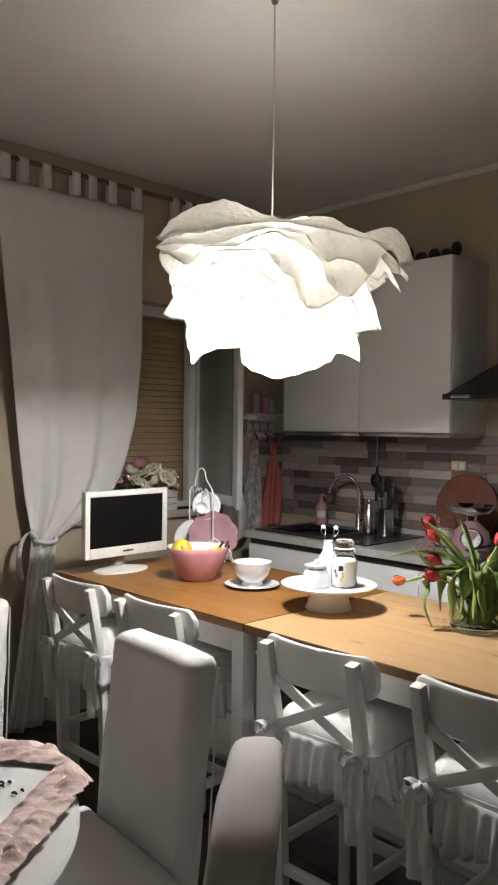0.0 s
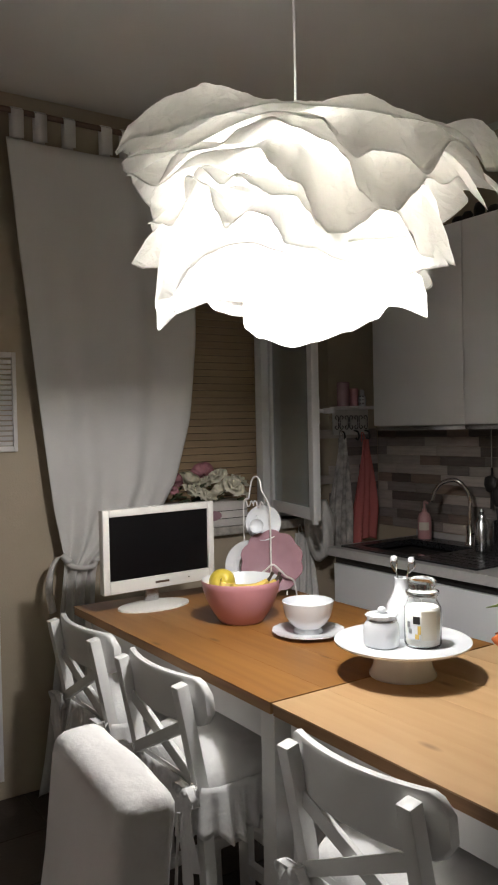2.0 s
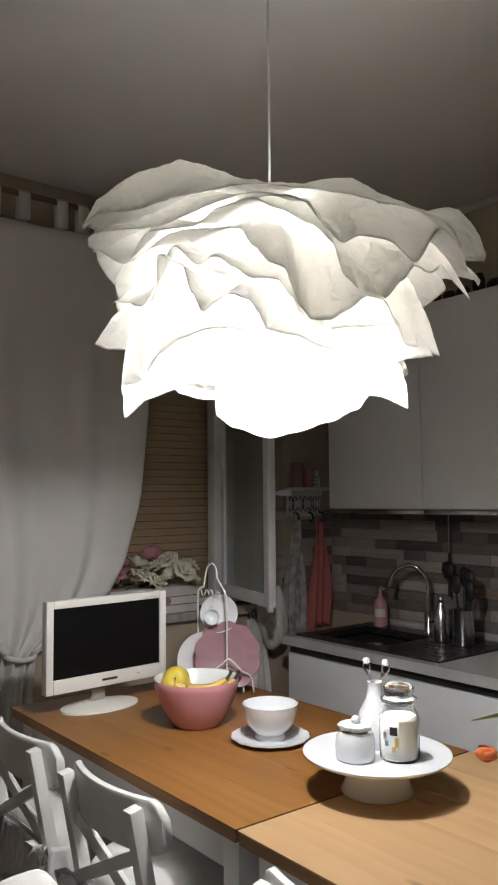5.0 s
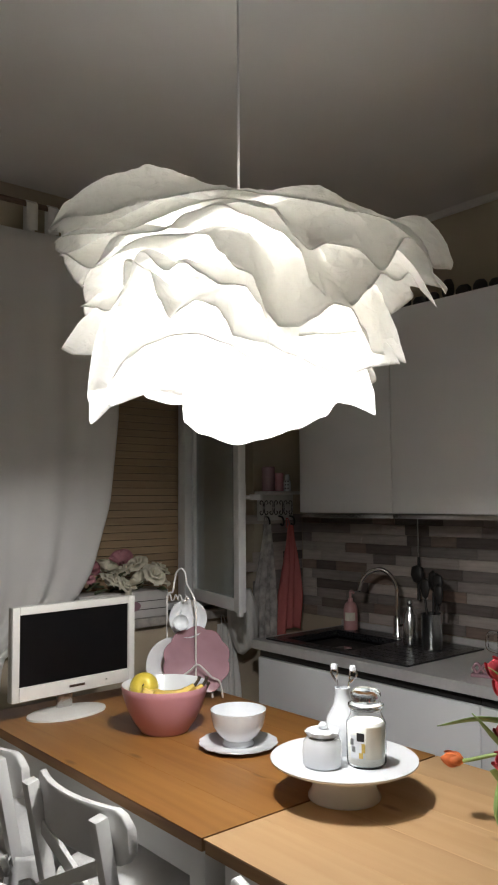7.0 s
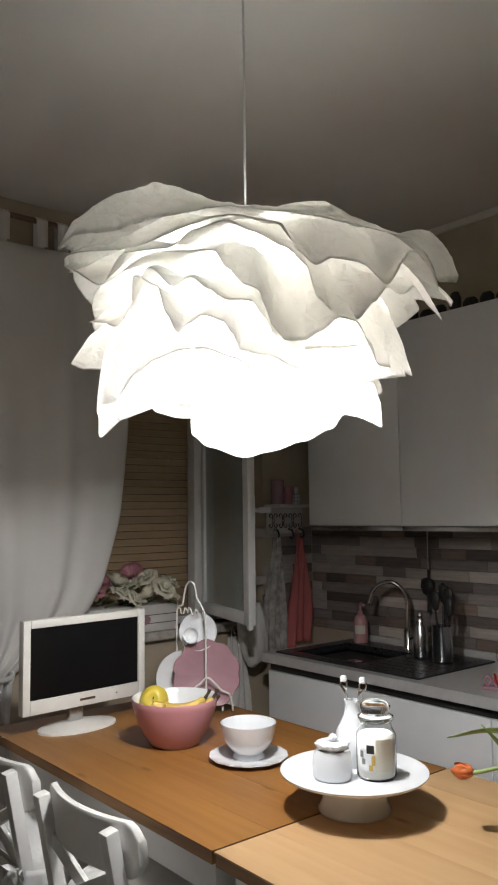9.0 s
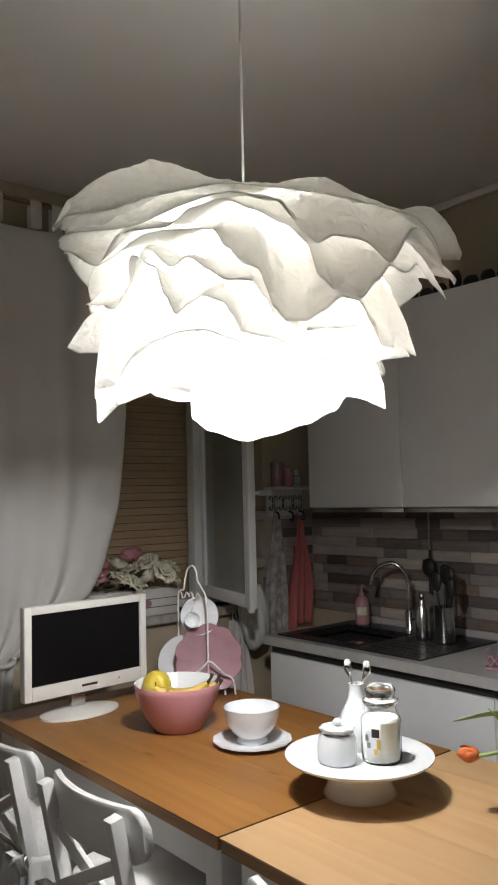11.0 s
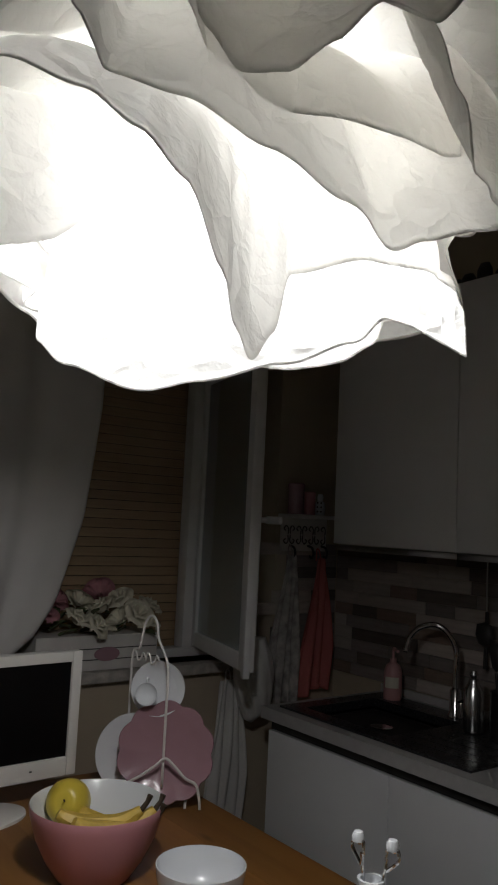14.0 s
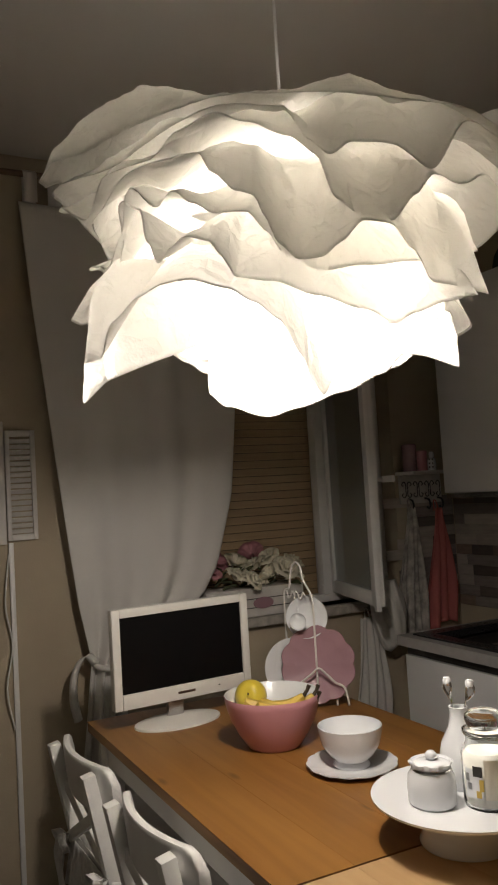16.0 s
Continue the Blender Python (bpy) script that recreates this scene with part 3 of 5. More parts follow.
def edge_curve(table):
    """Radius and height of a sheet's edge at any angle, eased through its crests, hollows and corners."""
    tab = sorted(table)
    tab = [(q[0] - 360, *q[1:]) for q in tab[-2:]] + tab + [(q[0] + 360, *q[1:]) for q in tab[:2]]

    def at(a):
        a = (a - tab[1][0]) % 360 + tab[1][0]
        for i in range(1, len(tab) - 2):
            p, q = tab[i], tab[i + 1]
            if p[0] <= a <= q[0]:
                w = q[0] - p[0]
                k = (a - p[0]) / w
                out = []
                for c in (1, 2):
                    m0 = 0.28 * (q[c] - tab[i - 1][c]) / (q[0] - tab[i - 1][0]) * w
                    m1 = 0.28 * (tab[i + 2][c] - p[c]) / (tab[i + 2][0] - p[0]) * w
                    out.append((2 * k ** 3 - 3 * k * k + 1) * p[c] + (k ** 3 - 2 * k * k + k) * m0 + (3 * k * k - 2 * k ** 3) * q[c] + (k ** 3 - k * k) * m1)
                return out
        return tab[1][1:]
    return at


def ridge(p):
    return 1 - abs(noise.noise(p))


def fold(x):
    """A wave of straight slopes with creased crests."""
    return math.asin(0.97 * math.sin(x)) / 1.33


def facet(p):
    """Flat crushed facets with straight creases between them."""
    d, _ = noise.voronoi(p, distance_metric="MANHATTAN")
    return 0.5 - d[0]


def paper(seed, z_in, r_in, table, spread=0.75, droop=1.7, crush=0.006, fine=0.002, sway=0.018, far=(0.33, 2.0), humps=(), res=(460, 34)):
    """One ruffled sheet: from its hole at (r_in, z_in) out and down to a waving edge with a narrow folded hem."""
    rnd = random.Random(seed)
    ph = [rnd.uniform(0, 6.28) for _ in range(6)]
    off = Vector((seed * 3.7, seed * 1.3, seed * 2.1))
    turned = [(a, far[0] + 0.025 * math.sin(a * 0.9 + ph[0]), far[1] + 0.025 * math.sin(a * 1.3 + ph[1])) for a in range(70, 230, 15) if max(q[0] for q in table) + 12 < a < 348 + min(q[0] for q in table)]
    edge = edge_curve(table + turned)
    rows = res[1]

    def at(u, v):
        # most of the mesh lies where the sheet is looked at
        deg = -150 + 225 * u / 0.76 if u < 0.76 else 75 + 135 * (u - 0.76) / 0.24
        a = radians(deg)
        back = max(0.0, v * rows - (rows - 1))          # hem folded behind the edge
        v = min(1.0, v * rows / (rows - 1))
        re, ze = edge(deg)
        r = r_in + (re - r_in) * v ** spread
        z = z_in + (ze - z_in) * v ** droop
        bow = math.sin(math.pi * v)
        for mid, wide, tall in humps:
            z += tall * math.exp(-((deg - mid) / wide) ** 2) * math.sin(math.pi * v ** 2.2)
        r += sway * bow * fold(5 * a + ph[2] + 2 * v)
        z += sway * bow * fold(7 * a + ph[3] - 2.5 * v)
        p = Vector((r * math.cos(a), r * math.sin(a), z))
        n = Vector((math.cos(a), math.sin(a), 0.5)).normalized()
        q = p + off
        p += n * (crush * (0.3 * facet(q * 12) + 1.5 * (ridge(q * 8) - 0.8) + 1.1 * (ridge(q * 17) - 0.8)) + fine * (ridge(q * 40) - 0.8)) * min(1, 0.2 + 1.4 * v) * (1 - 0.75 * v ** 8)
        if back:
            p += Vector((-0.003 * math.cos(a), -0.003 * math.sin(a), 0.0035)) * back
        return p
    return part("paper_sheet", grid(*res, at, wrap=True), PAPER, pend, smooth=180)


paper(9, 2.125, 0.012, [(-150, .34, 2.13), (-130, .37, 2.12), (-113, .375, 2.10), (-103, .395, 2.085), (-97, .42, 2.06), (-92, .435, 2.055), (-87, .425, 2.065), (-76, .40, 2.06), (-62, .375, 2.075), (-45, .36, 2.09), (-30, .36, 2.08), (-10, .38, 2.065), (10, .40, 2.06), (30, .40, 2.05), (41, .41, 2.04), (46, .45, 2.045), (51, .465, 2.075), (56, .46, 2.12), (64, .40, 2.12)], 0.6, 4.0, 0.010, 0.005, far=(.35, 2.12), humps=((-78, 30, 0.045), (51, 9, 0.07)))
paper(8, 2.115, 0.15, [(-140, .36, 2.08), (-122, .36, 2.07), (-108, .39, 2.06), (-94, .41, 2.045), (-71, .38, 2.03), (-44, .38, 2.064), (-30.5, .385, 2.049), (-26, .39, 2.0), (-22.4, .40, 1.975), (-19, .415, 1.985), (-12, .425, 1.978), (-5.3, .43, 1.948), (2, .44, 2.015), (14, .42, 2.02), (32, .41, 2.0), (44, .435, 1.99), (52, .45, 2.02), (62, .40, 2.05)], 0.7, 2.0, 0.006, 0.003, far=(0.360, 2.05))
paper(7, 2.085, 0.20, [(-135, .35, 2.03), (-112, .37, 2.05), (-95, .40, 2.02), (-84, .38, 1.98), (-75, .38, 2.022), (-60, .38, 2.017), (-53, .38, 2.043), (-44, .38, 2.056), (-38, .385, 2.035), (-30, .39, 2.007), (-25, .40, 1.975), (-22, .40, 1.919), (-17.6, .405, 1.893), (-12, .41, 1.886), (-8, .42, 1.917), (-3.7, .42, 1.947), (4, .40, 1.95), (20, .38, 1.99), (26, .39, 1.965), (29.5, .415, 1.935), (33, .38, 1.985), (40, .36, 2.0), (55, .38, 2.0)], far=(0.340, 2.00))
paper(6, 2.045, 0.22, [(-138, .33, 1.98), (-110, .33, 2.0), (-85, .36, 1.99), (-64, .38, 2.011), (-54, .39, 2.005), (-47, .40, 1.997), (-44, .41, 1.964), (-39.5, .41, 1.934), (-36.6, .41, 1.926), (-35, .40, 1.90), (-33, .385, 1.87), (-29, .37, 1.851), (-24.7, .38, 1.85), (-21, .40, 1.864), (-18, .42, 1.882), (-13.4, .42, 1.879), (-7.8, .40, 1.854), (0.4, .37, 1.821), (12, .345, 1.83), (17, .375, 1.815), (21, .33, 1.85), (26, .31, 1.89), (45, .32, 1.93)], far=(0.310, 1.95))
paper(5, 2.005, 0.21, [(-135, .31, 1.92), (-112, .33, 1.95), (-97, .355, 1.93), (-90, .35, 1.92), (-80, .36, 1.901), (-74, .36, 1.938), (-66, .38, 1.987), (-58, .385, 1.946), (-53, .40, 1.955), (-48.7, .40, 1.933), (-44, .40, 1.913), (-38.4, .40, 1.91), (-35, .39, 1.885), (-32, .37, 1.859), (-25, .35, 1.84), (-15, .34, 1.849), (5, .31, 1.87), (20, .31, 1.90), (34, .30, 1.93), (50, .30, 1.89)], far=(0.290, 1.90))
paper(4, 1.965, 0.205, [(-135, .28, 1.86), (-112, .29, 1.88), (-106, .35, 1.885), (-101, .385, 1.85), (-96, .37, 1.835), (-88, .33, 1.835), (-78, .34, 1.93), (-73.6, .36, 1.985), (-63.5, .38, 1.953), (-59, .40, 1.895), (-55.7, .41, 1.859), (-52.3, .42, 1.872), (-49, .425, 1.881), (-44.5, .425, 1.87), (-42.6, .42, 1.85), (-41, .40, 1.827), (-34.7, .39, 1.82), (-26, .37, 1.803), (-15.4, .34, 1.79), (-3.2, .305, 1.779), (3, .31, 1.794), (10, .33, 1.808), (14, .37, 1.812), (18, .30, 1.83), (24, .28, 1.85), (50, .27, 1.87)], far=(0.30, 1.84))
paper(3, 1.925, 0.19, [(-135, .25, 1.83), (-105, .27, 1.84), (-88, .33, 1.82), (-79, .39, 1.755), (-75, .40, 1.752), (-66, .42, 1.794), (-60, .42, 1.816), (-54, .42, 1.827), (-49, .42, 1.827), (-42.5, .41, 1.812), (-38, .40, 1.793), (-34, .38, 1.773), (-29.6, .34, 1.73), (-27.2, .31, 1.70), (-24, .29, 1.682), (-20.4, .28, 1.706), (-16, .26, 1.76), (3, .255, 1.79), (32, .26, 1.81), (55, .26, 1.79)], crush=0.003, far=(0.27, 1.82))
paper(2, 1.922, 0.188, [(-140, .20, 1.82), (-112, .24, 1.83), (-101, .30, 1.865), (-96, .315, 1.83), (-90, .34, 1.80), (-84, .385, 1.77), (-79, .41, 1.735), (-75.5, .425, 1.69), (-73, .395, 1.722), (-67, .32, 1.755), (-61, .25, 1.785), (-56, .205, 1.83), (-49, .188, 1.895), (-15, .186, 1.903), (15, .186, 1.903), (45, .19, 1.87)], crush=0.007, fine=0.004, spread=0.45, droop=2.4, far=(0.23, 1.80))
paper(1, 1.915, 0.178, [(-150, .165, 1.85), (-125, .18, 1.86), (-95, .18, 1.87), (-78, .19, 1.85), (-71, .21, 1.79), (-65, .237, 1.705), (-55, .25, 1.68), (-41, .255, 1.66), (-31, .255, 1.67), (-16, .255, 1.69), (-2, .255, 1.715), (10, .25, 1.748), (20, .26, 1.745), (28.5, .29, 1.728), (33, .285, 1.775), (42, .27, 1.83), (60, .22, 1.80)], 0.9, 1.1, 0.010, 0.005, 0.004, (0.165, 1.82))
# hidden collar added round the bulb to cut light on the upper sheets
part("dimming_collar", grid(96, 10, lambda u, v: Vector(((0.158 - 0.05 * v ** 3 + 0.006 * math.sin(40 * u)) * math.cos(6.28319 * u), (0.158 - 0.05 * v ** 3 + 0.006 * math.sin(40 * u)) * math.sin(6.28319 * u), 1.935 + 0.06 * v)), wrap=True), PAPER, pend, "hidden paper collar added to dim the upper sheets", 180)

# ---- bar stools ----
CUSHION = material("white_cotton_cover", (0.80, 0.79, 0.78), 0.85, var=0.04, scale=10, bump=0.25, bump_scale=35)
def stool():
    s = thing("bar_stool", (0, 0, 0), 0, "white wooden bar stool with a cross back and ruffled seat cushion", "stool", "stools at the counter")
    for sx in (-1, 1):
        bm = bmesh.new()
        p = [(sx * 0.165, 0.085, 0), (sx * 0.168, 0.055, 0.62), (sx * 0.168, -0.004, 0.905)]
        bar(p[0], p[1], 0.036, 0.032, 0.004, bm, (0, 1, 0))
        bar((p[1][0], p[1][1], 0.612), p[2], 0.036, 0.032, 0.004, bm, (0, 1, 0))
        part("back_leg", bm, WHITE, s)
        part("front_leg", bar((sx * 0.175, 0.40, 0), (sx * 0.168, 0.385, 0.60), 0.036, 0.036, 0.004), WHITE, s)
        part("side_stretcher", bar((sx * 0.168, 0.085, 0.30), (sx * 0.172, 0.385, 0.30), 0.02, 0.032), WHITE, s)
        part("side_rail", bar((sx * 0.168, 0.07, 0.575), (sx * 0.168, 0.39, 0.575), 0.022, 0.055), WHITE, s)

    def rail(u, v):
        x = (u - 0.5) * 0.43
        k = (2 * u - 1) ** 2
        end = max(0.0, abs(2 * u - 1) - 0.86) / 0.14
        h0, h1 = 0.798 + 0.03 * end ** 2, 0.918 - 0.035 * end ** 2
        a = 2 * math.pi * v
        zc, hh = (h0 + h1) / 2, (h1 - h0) / 2
        th = 0.0115
        ca, sa = math.cos(a), math.sin(a)
        e = lambda t: math.copysign(abs(t) ** 0.35, t)
        z = zc + hh * e(sa)
        return Vector((x, 0.018 + 0.042 * k + th * e(ca) - 0.10 * (z - 0.80), z))
    bm = grid(28, 20, rail)
    bm.verts.ensure_lookup_table()
    bmesh.ops.remove_doubles(bm, verts=bm.verts, dist=0.0002)
    bmesh.ops.holes_fill(bm, edges=[e for e in bm.edges if e.is_boundary], sides=0)
    part("top_rail", bm, WHITE, s, smooth=50)
    part("cross_bar", bar((-0.158, 0.030, 0.655), (0.158, 0.012, 0.80), 0.014, 0.030, 0.003, None, (0, 0.1, 1)), WHITE, s)
    part("cross_bar", bar((0.158, 0.042, 0.655), (-0.158, 0.024, 0.80), 0.014, 0.030, 0.003, None, (0, 0.1, 1)), WHITE, s)
    part("lower_rail", bar((-0.155, 0.048, 0.645), (0.155, 0.048, 0.645), 0.018, 0.032), WHITE, s)
    part("front_rail", bar((-0.16, 0.39, 0.575), (0.16, 0.39, 0.575), 0.022, 0.055), WHITE, s)
    part("back_stretcher", bar((-0.16, 0.075, 0.22), (0.16, 0.075, 0.22), 0.02, 0.03), WHITE, s)
    part("foot_rail", bar((-0.17, 0.395, 0.20), (0.17, 0.395, 0.20), 0.024, 0.034), WHITE, s)
    part("seat", box(-0.195, 0.195, 0.04, 0.42, 0.60, 0.625, 0.006), WHITE, s)

    def pad(u, v):
        a = 2 * math.pi * u
        e = lambda t: math.copysign(abs(t) ** 0.45, t)
        k = math.sin(math.pi * 0.5 * (1 - v)) ** 0.6
        x, y = 0.205 * e(math.cos(a)) * k, 0.195 * e(math.sin(a)) * k
        z = 0.628 + 0.108 * math.sin(math.pi * 0.5 * v) ** 0.7
        p = Vector((x, 0.232 + y, z))
        return p + Vector((0, 0, 0.02 * noise.noise(p * 9)))
    cushion = part("cushion", grid(64, 14, pad, wrap=True), CUSHION, s, "white padded seat cushion", 180)

    def round_rect(u, w, d, r):
        """Walks evenly round a rounded rectangle."""
        sx, sy, q = 2 * (w - r), 2 * (d - r), math.pi * r / 2
        t = (u % 1) * (2 * sx + 2 * sy + 4 * q)
        for k, (cx, cy, a0, ln, dx, dy) in enumerate(((w, -(d - r), 0, sy, 0, 1), (w - r, d, 90, sx, -1, 0), (-w, d - r, 180, sy, 0, -1), (-(w - r), -d, 270, sx, 1, 0))):
            if t <= ln:
                return cx + dx * t, cy + dy * t, math.cos(radians(a0)), math.sin(radians(a0))
            t -= ln
            if t <= q:
                a = radians(a0) + t / r
                ox, oy = ((w - r, d - r), (-(w - r), d - r), (-(w - r), -(d - r)), (w - r, -(d - r)))[k]
                return ox + r * math.cos(a), oy + r * math.sin(a), math.cos(a), math.sin(a)
            t -= q
        return w, -(d - r), 1, 0

    def skirt(u, v):
        x, y, nx, ny = round_rect(u, 0.205, 0.197, 0.05)
        f = 0.004 + v * (0.013 * math.sin(2 * math.pi * 34 * u + 2 * math.sin(9 * u)) + 0.010 * math.sin(2 * math.pi * 13 * u) + 0.016)
        z = 0.652 - 0.125 * v * (1 + 0.10 * math.sin(2 * math.pi * 9 * u) + 0.05 * math.sin(2 * math.pi * 34 * u))
        return Vector((x + nx * f, 0.232 + y + ny * f, z))
    o = part("frill", grid(272, 8, skirt, wrap=True), CUSHION, cushion, "gathered cotton frill", 180)
    o.modifiers.new("thick", "SOLIDIFY").thickness = 0.002
    for sx in (-1, 1):
        bm = bmesh.new()
        x = sx * 0.172
        strips = ([(x, 0.03, 0.66), (x + 0.012, 0.006, 0.645), (x + 0.022, 0.0, 0.58), (x + 0.030, 0.004, 0.47)], [(x, 0.03, 0.66), (x - 0.010, 0.004, 0.64), (x - 0.016, 0.0, 0.56), (x - 0.010, 0.008, 0.42)],
                  [(x, 0.02, 0.65), (x + 0.03, 0.004, 0.672), (x + 0.052, 0.004, 0.645), (x + 0.032, 0.008, 0.62), (x, 0.018, 0.642)], [(x, 0.02, 0.65), (x - 0.03, 0.004, 0.668), (x - 0.05, 0.004, 0.64), (x - 0.03, 0.008, 0.618), (x, 0.018, 0.642)])
        for k, st in enumerate(strips):
            pts = smoothpath(st, 6)
            m = len(pts) - 1
            wd = 0.022 if k < 2 else 0.016
            grid(3, m, lambda u, v: pts[round(v * m)] + Vector(((u - 0.5) * wd * (1 + v if k < 2 else 0.3), (u - 0.5) * wd * (0.3 if k < 2 else 1.2) + 0.006 * math.sin(6 * u + 8 * v + k), 0)), bm)
        lathe([(0, -0.013), (0.012, -0.008), (0.014, 0.0), (0.012, 0.008), (0, 0.013)], 12, bm, (x, 0.008, 0.648))
        part("ribbon_tie", bm, CUSHION, cushion, "white cotton bow tie", 180)
    return s


first = stool()
first.matrix_basis = pose(-2.31, 1.745, 0, 0, 0, 2) @ Matrix.Diagonal((0.9, 1, 1, 1))
for x, y, turn in ((-1.805, 1.752, 2), (-1.08, 1.768, 3), (-0.57, 1.768, 0)):
    copy_thing(first, pose(x, y, 0, 0, 0, turn))

# ---- slip-covered dining chairs ----
COVER = material("white_chair_slipcover", (0.74, 0.72, 0.70), 0.9, var=0.05, scale=6, bump=0.2, bump_scale=45)
def soft(x0, x1, y0, y1, z0, z1, bevel, cuts=5, wob=0.006, shape=None):
    bm = box(x0, x1, y0, y1, z0, z1, bevel, seg=4)
    bmesh.ops.subdivide_edges(bm, edges=[e for e in bm.edges if e.calc_length() > 0.08], cuts=cuts, use_grid_fill=True)
    for v in bm.verts:
        if shape:
            v.co = shape(v.co)
        v.co += v.normal * wob * noise.noise(v.co * 7)
    return bm


def cover_chair():
    c = thing("dining_chair", (0, 0, 0), 0, "high-backed dining chair under a plain white slipcover", "chair", "chairs at the round table")
    part("seat_cover", soft(-0.235, 0.235, -0.01, 0.47, 0.06, 0.49, 0.03, 5, 0.008), COVER, c)
    part("back_cover", soft(-0.184, 0.184, -0.10, 0.0, 0.30, 0.965, 0.038, 6, 0.007,
         lambda p: Vector((p.x * (1.0 + 0.06 * (0.97 - p.z)) , p.y - 0.10 * (p.z - 0.45) ** 1.0, p.z - 0.10 * p.x * p.x - 0.012 * (p.y + 0.05) * 4))), COVER, c)
    for x in (-0.19, 0.19):
        for y in (0.03, 0.42):
            part("leg", box(x - 0.018, x + 0.018, y - 0.018, y + 0.018, 0, 0.10, 0.003), ROD, c, "dark wooden leg")
    for sx in (-1, 1):
        part("piping", tube(smoothpath([(sx * 0.18, -0.108 - 0.01, 0.47), (sx * 0.181, -0.13, 0.7), (sx * 0.175, -0.148, 0.93)], 5), 0.0025, 6), COVER, c)
    return c


ch = cover_chair()
ch.matrix_basis = pose(-1.258, 1.30, 0, 0, 0, 176)
copy_thing(ch, pose(-0.62, 0.973, 0, 0, 0, 132))
copy_thing(ch, pose(-2.05, 1.125, 0, 0, 0, 215))

# ---- round table with a frilled cloth ----
MAT = material("pink_tulle", (0.78, 0.60, 0.56), 0.9, var=0.12, scale=25, bump=0.5, bump_scale=60)
RT = (-1.30, 0.50)
rt = thing("round_table", (RT[0], RT[1], 0), 0, "round white dining table on a central leg", "table")
part("tabletop", lathe([(0, 0.715), (0.56, 0.715), (0.585, 0.725), (0.588, 0.738), (0.58, 0.745), (0, 0.745)], 72), WHITE, rt)
part("pedestal", lathe([(0, 0), (0.26, 0), (0.26, 0.02), (0.06, 0.06), (0.045, 0.4), (0.07, 0.70), (0.12, 0.715), (0, 0.715)], 40), WHITE, rt)
cl = thing("table_runner", (RT[0], RT[1], 0.746), 37, "white tablecloth edged with gathered pale pink tulle frills", "tablecloth")
CX, CY = 0.44, 0.40


def drape(x, y, z):
    """Lets whatever passes the table's rim bend outwards and down."""
    r = math.hypot(x, y)
    over = max(0.0, r - 0.592)
    k = (0.592 + 0.55 * over) / r if over else 1
    return Vector((x * k, y * k, z - 0.5 * over))


def rim(u, grow):
    """Walks round the cloth's outline, grown outwards."""
    w, d = CX + grow, CY + grow
    t = (u % 1) * (4 * w + 4 * d)
    for ln, p, q in ((2 * w, (-w, -d), (1, 0)), (2 * d, (w, -d), (0, 1)), (2 * w, (w, d), (-1, 0)), (2 * d, (-w, d), (0, -1))):
        if t <= ln:
            return p[0] + q[0] * t, p[1] + q[1] * t
        t -= ln
    return -w, -d


part("cloth", grid(40, 40, lambda u, v: drape(CX * (2 * u - 1), CY * (2 * v - 1), 0.0035 + 0.003 * noise.noise(Vector((u * 5, v * 5, 0))))), CUSHION, cl, "white cotton cloth", 180)


def frill(g0, g1, lift, seed):
    def at(u, v):
        x, y = rim(u, g0 + (g1 - g0) * v)
        ruffle = noise.noise(Vector((u * 95, v * 1.2, seed))) + 0.6 * noise.noise(Vector((u * 210, v * 2, seed + 4)))
        z = 0.012 + lift * math.sin(math.pi * (0.1 + 0.8 * v)) * (0.75 + 0.8 * ruffle) + 0.004 * v
        k = 0.016 * noise.noise(Vector((u * 130, 3, seed))) * v
        return drape(x + k, y + k, max(0.007, z))
    return grid(700, 8, at, wrap=True)


for k, (a, b) in enumerate(((-0.015, 0.045), (0.02, 0.088))):
    part("frill", frill(a, b, 0.019, k * 2.0), MAT, cl, "pale pink gathered frill", 180)
for x, y, w in ((0.335, 0.30, 0.012), (0.345, 0.285, 0.008), (0.352, 0.305, 0.007), (0.385, 0.26, 0.010), (0.395, 0.275, 0.006), (0.31, 0.32, 0.009)):
    bm = tube(smoothpath([(x - w * 0.6, y, 0.0065), (x, y + 0.002, 0.008), (x + w * 0.6, y - 0.002, 0.0065)], 4), 0.0025, 6)
    part("embroidered_mark", bm, BLACKMATT, cl, "small dark embroidered mark")

# ---- on the counter table ----
ZC = 0.8908
PINK = material("pink_enamel", (0.58, 0.27, 0.30), 0.35, var=0.05, scale=5)
PINKPALE = material("pale_pink_glaze", (0.38, 0.225, 0.26), 0.25, var=0.05, scale=6, coat=0.3)
PORCELAIN = material("white_porcelain", (0.77, 0.785, 0.81), 0.18, var=0.02, scale=6, coat=0.3)
BANANA = material("banana_skin", (0.62, 0.42, 0.07), 0.5, var=0.25, scale=30, dirt=0.5, dirt_color=(0.16, 0.09, 0.03))
APPLE = material("yellow_apple_skin", (0.66, 0.50, 0.06), 0.35, var=0.15, scale=12, dirt=0.2, dirt_color=(0.45, 0.36, 0.05))
STALK = material("brown_stalk", (0.06, 0.04, 0.025), 0.8)
WIRE = material("white_coated_wire", (0.72, 0.69, 0.66), 0.4, var=0.06, scale=40)
GLASS = glass_material("clear_glass", (0.97, 0.985, 0.98), 0.03, 1.2)
WAX = material("white_candle_wax", (0.78, 0.76, 0.70), 0.5, var=0.04)
LABEL = material("cream_paper_label", (0.72, 0.68, 0.58), 0.6, var=0.05)
GOLD = material("yellow_print", (0.62, 0.43, 0.10), 0.6)

b = thing("fruit_bowl", (-2.12, 2.235, ZC), 0, "pink bowl with a white inside holding fruit", "bowl")
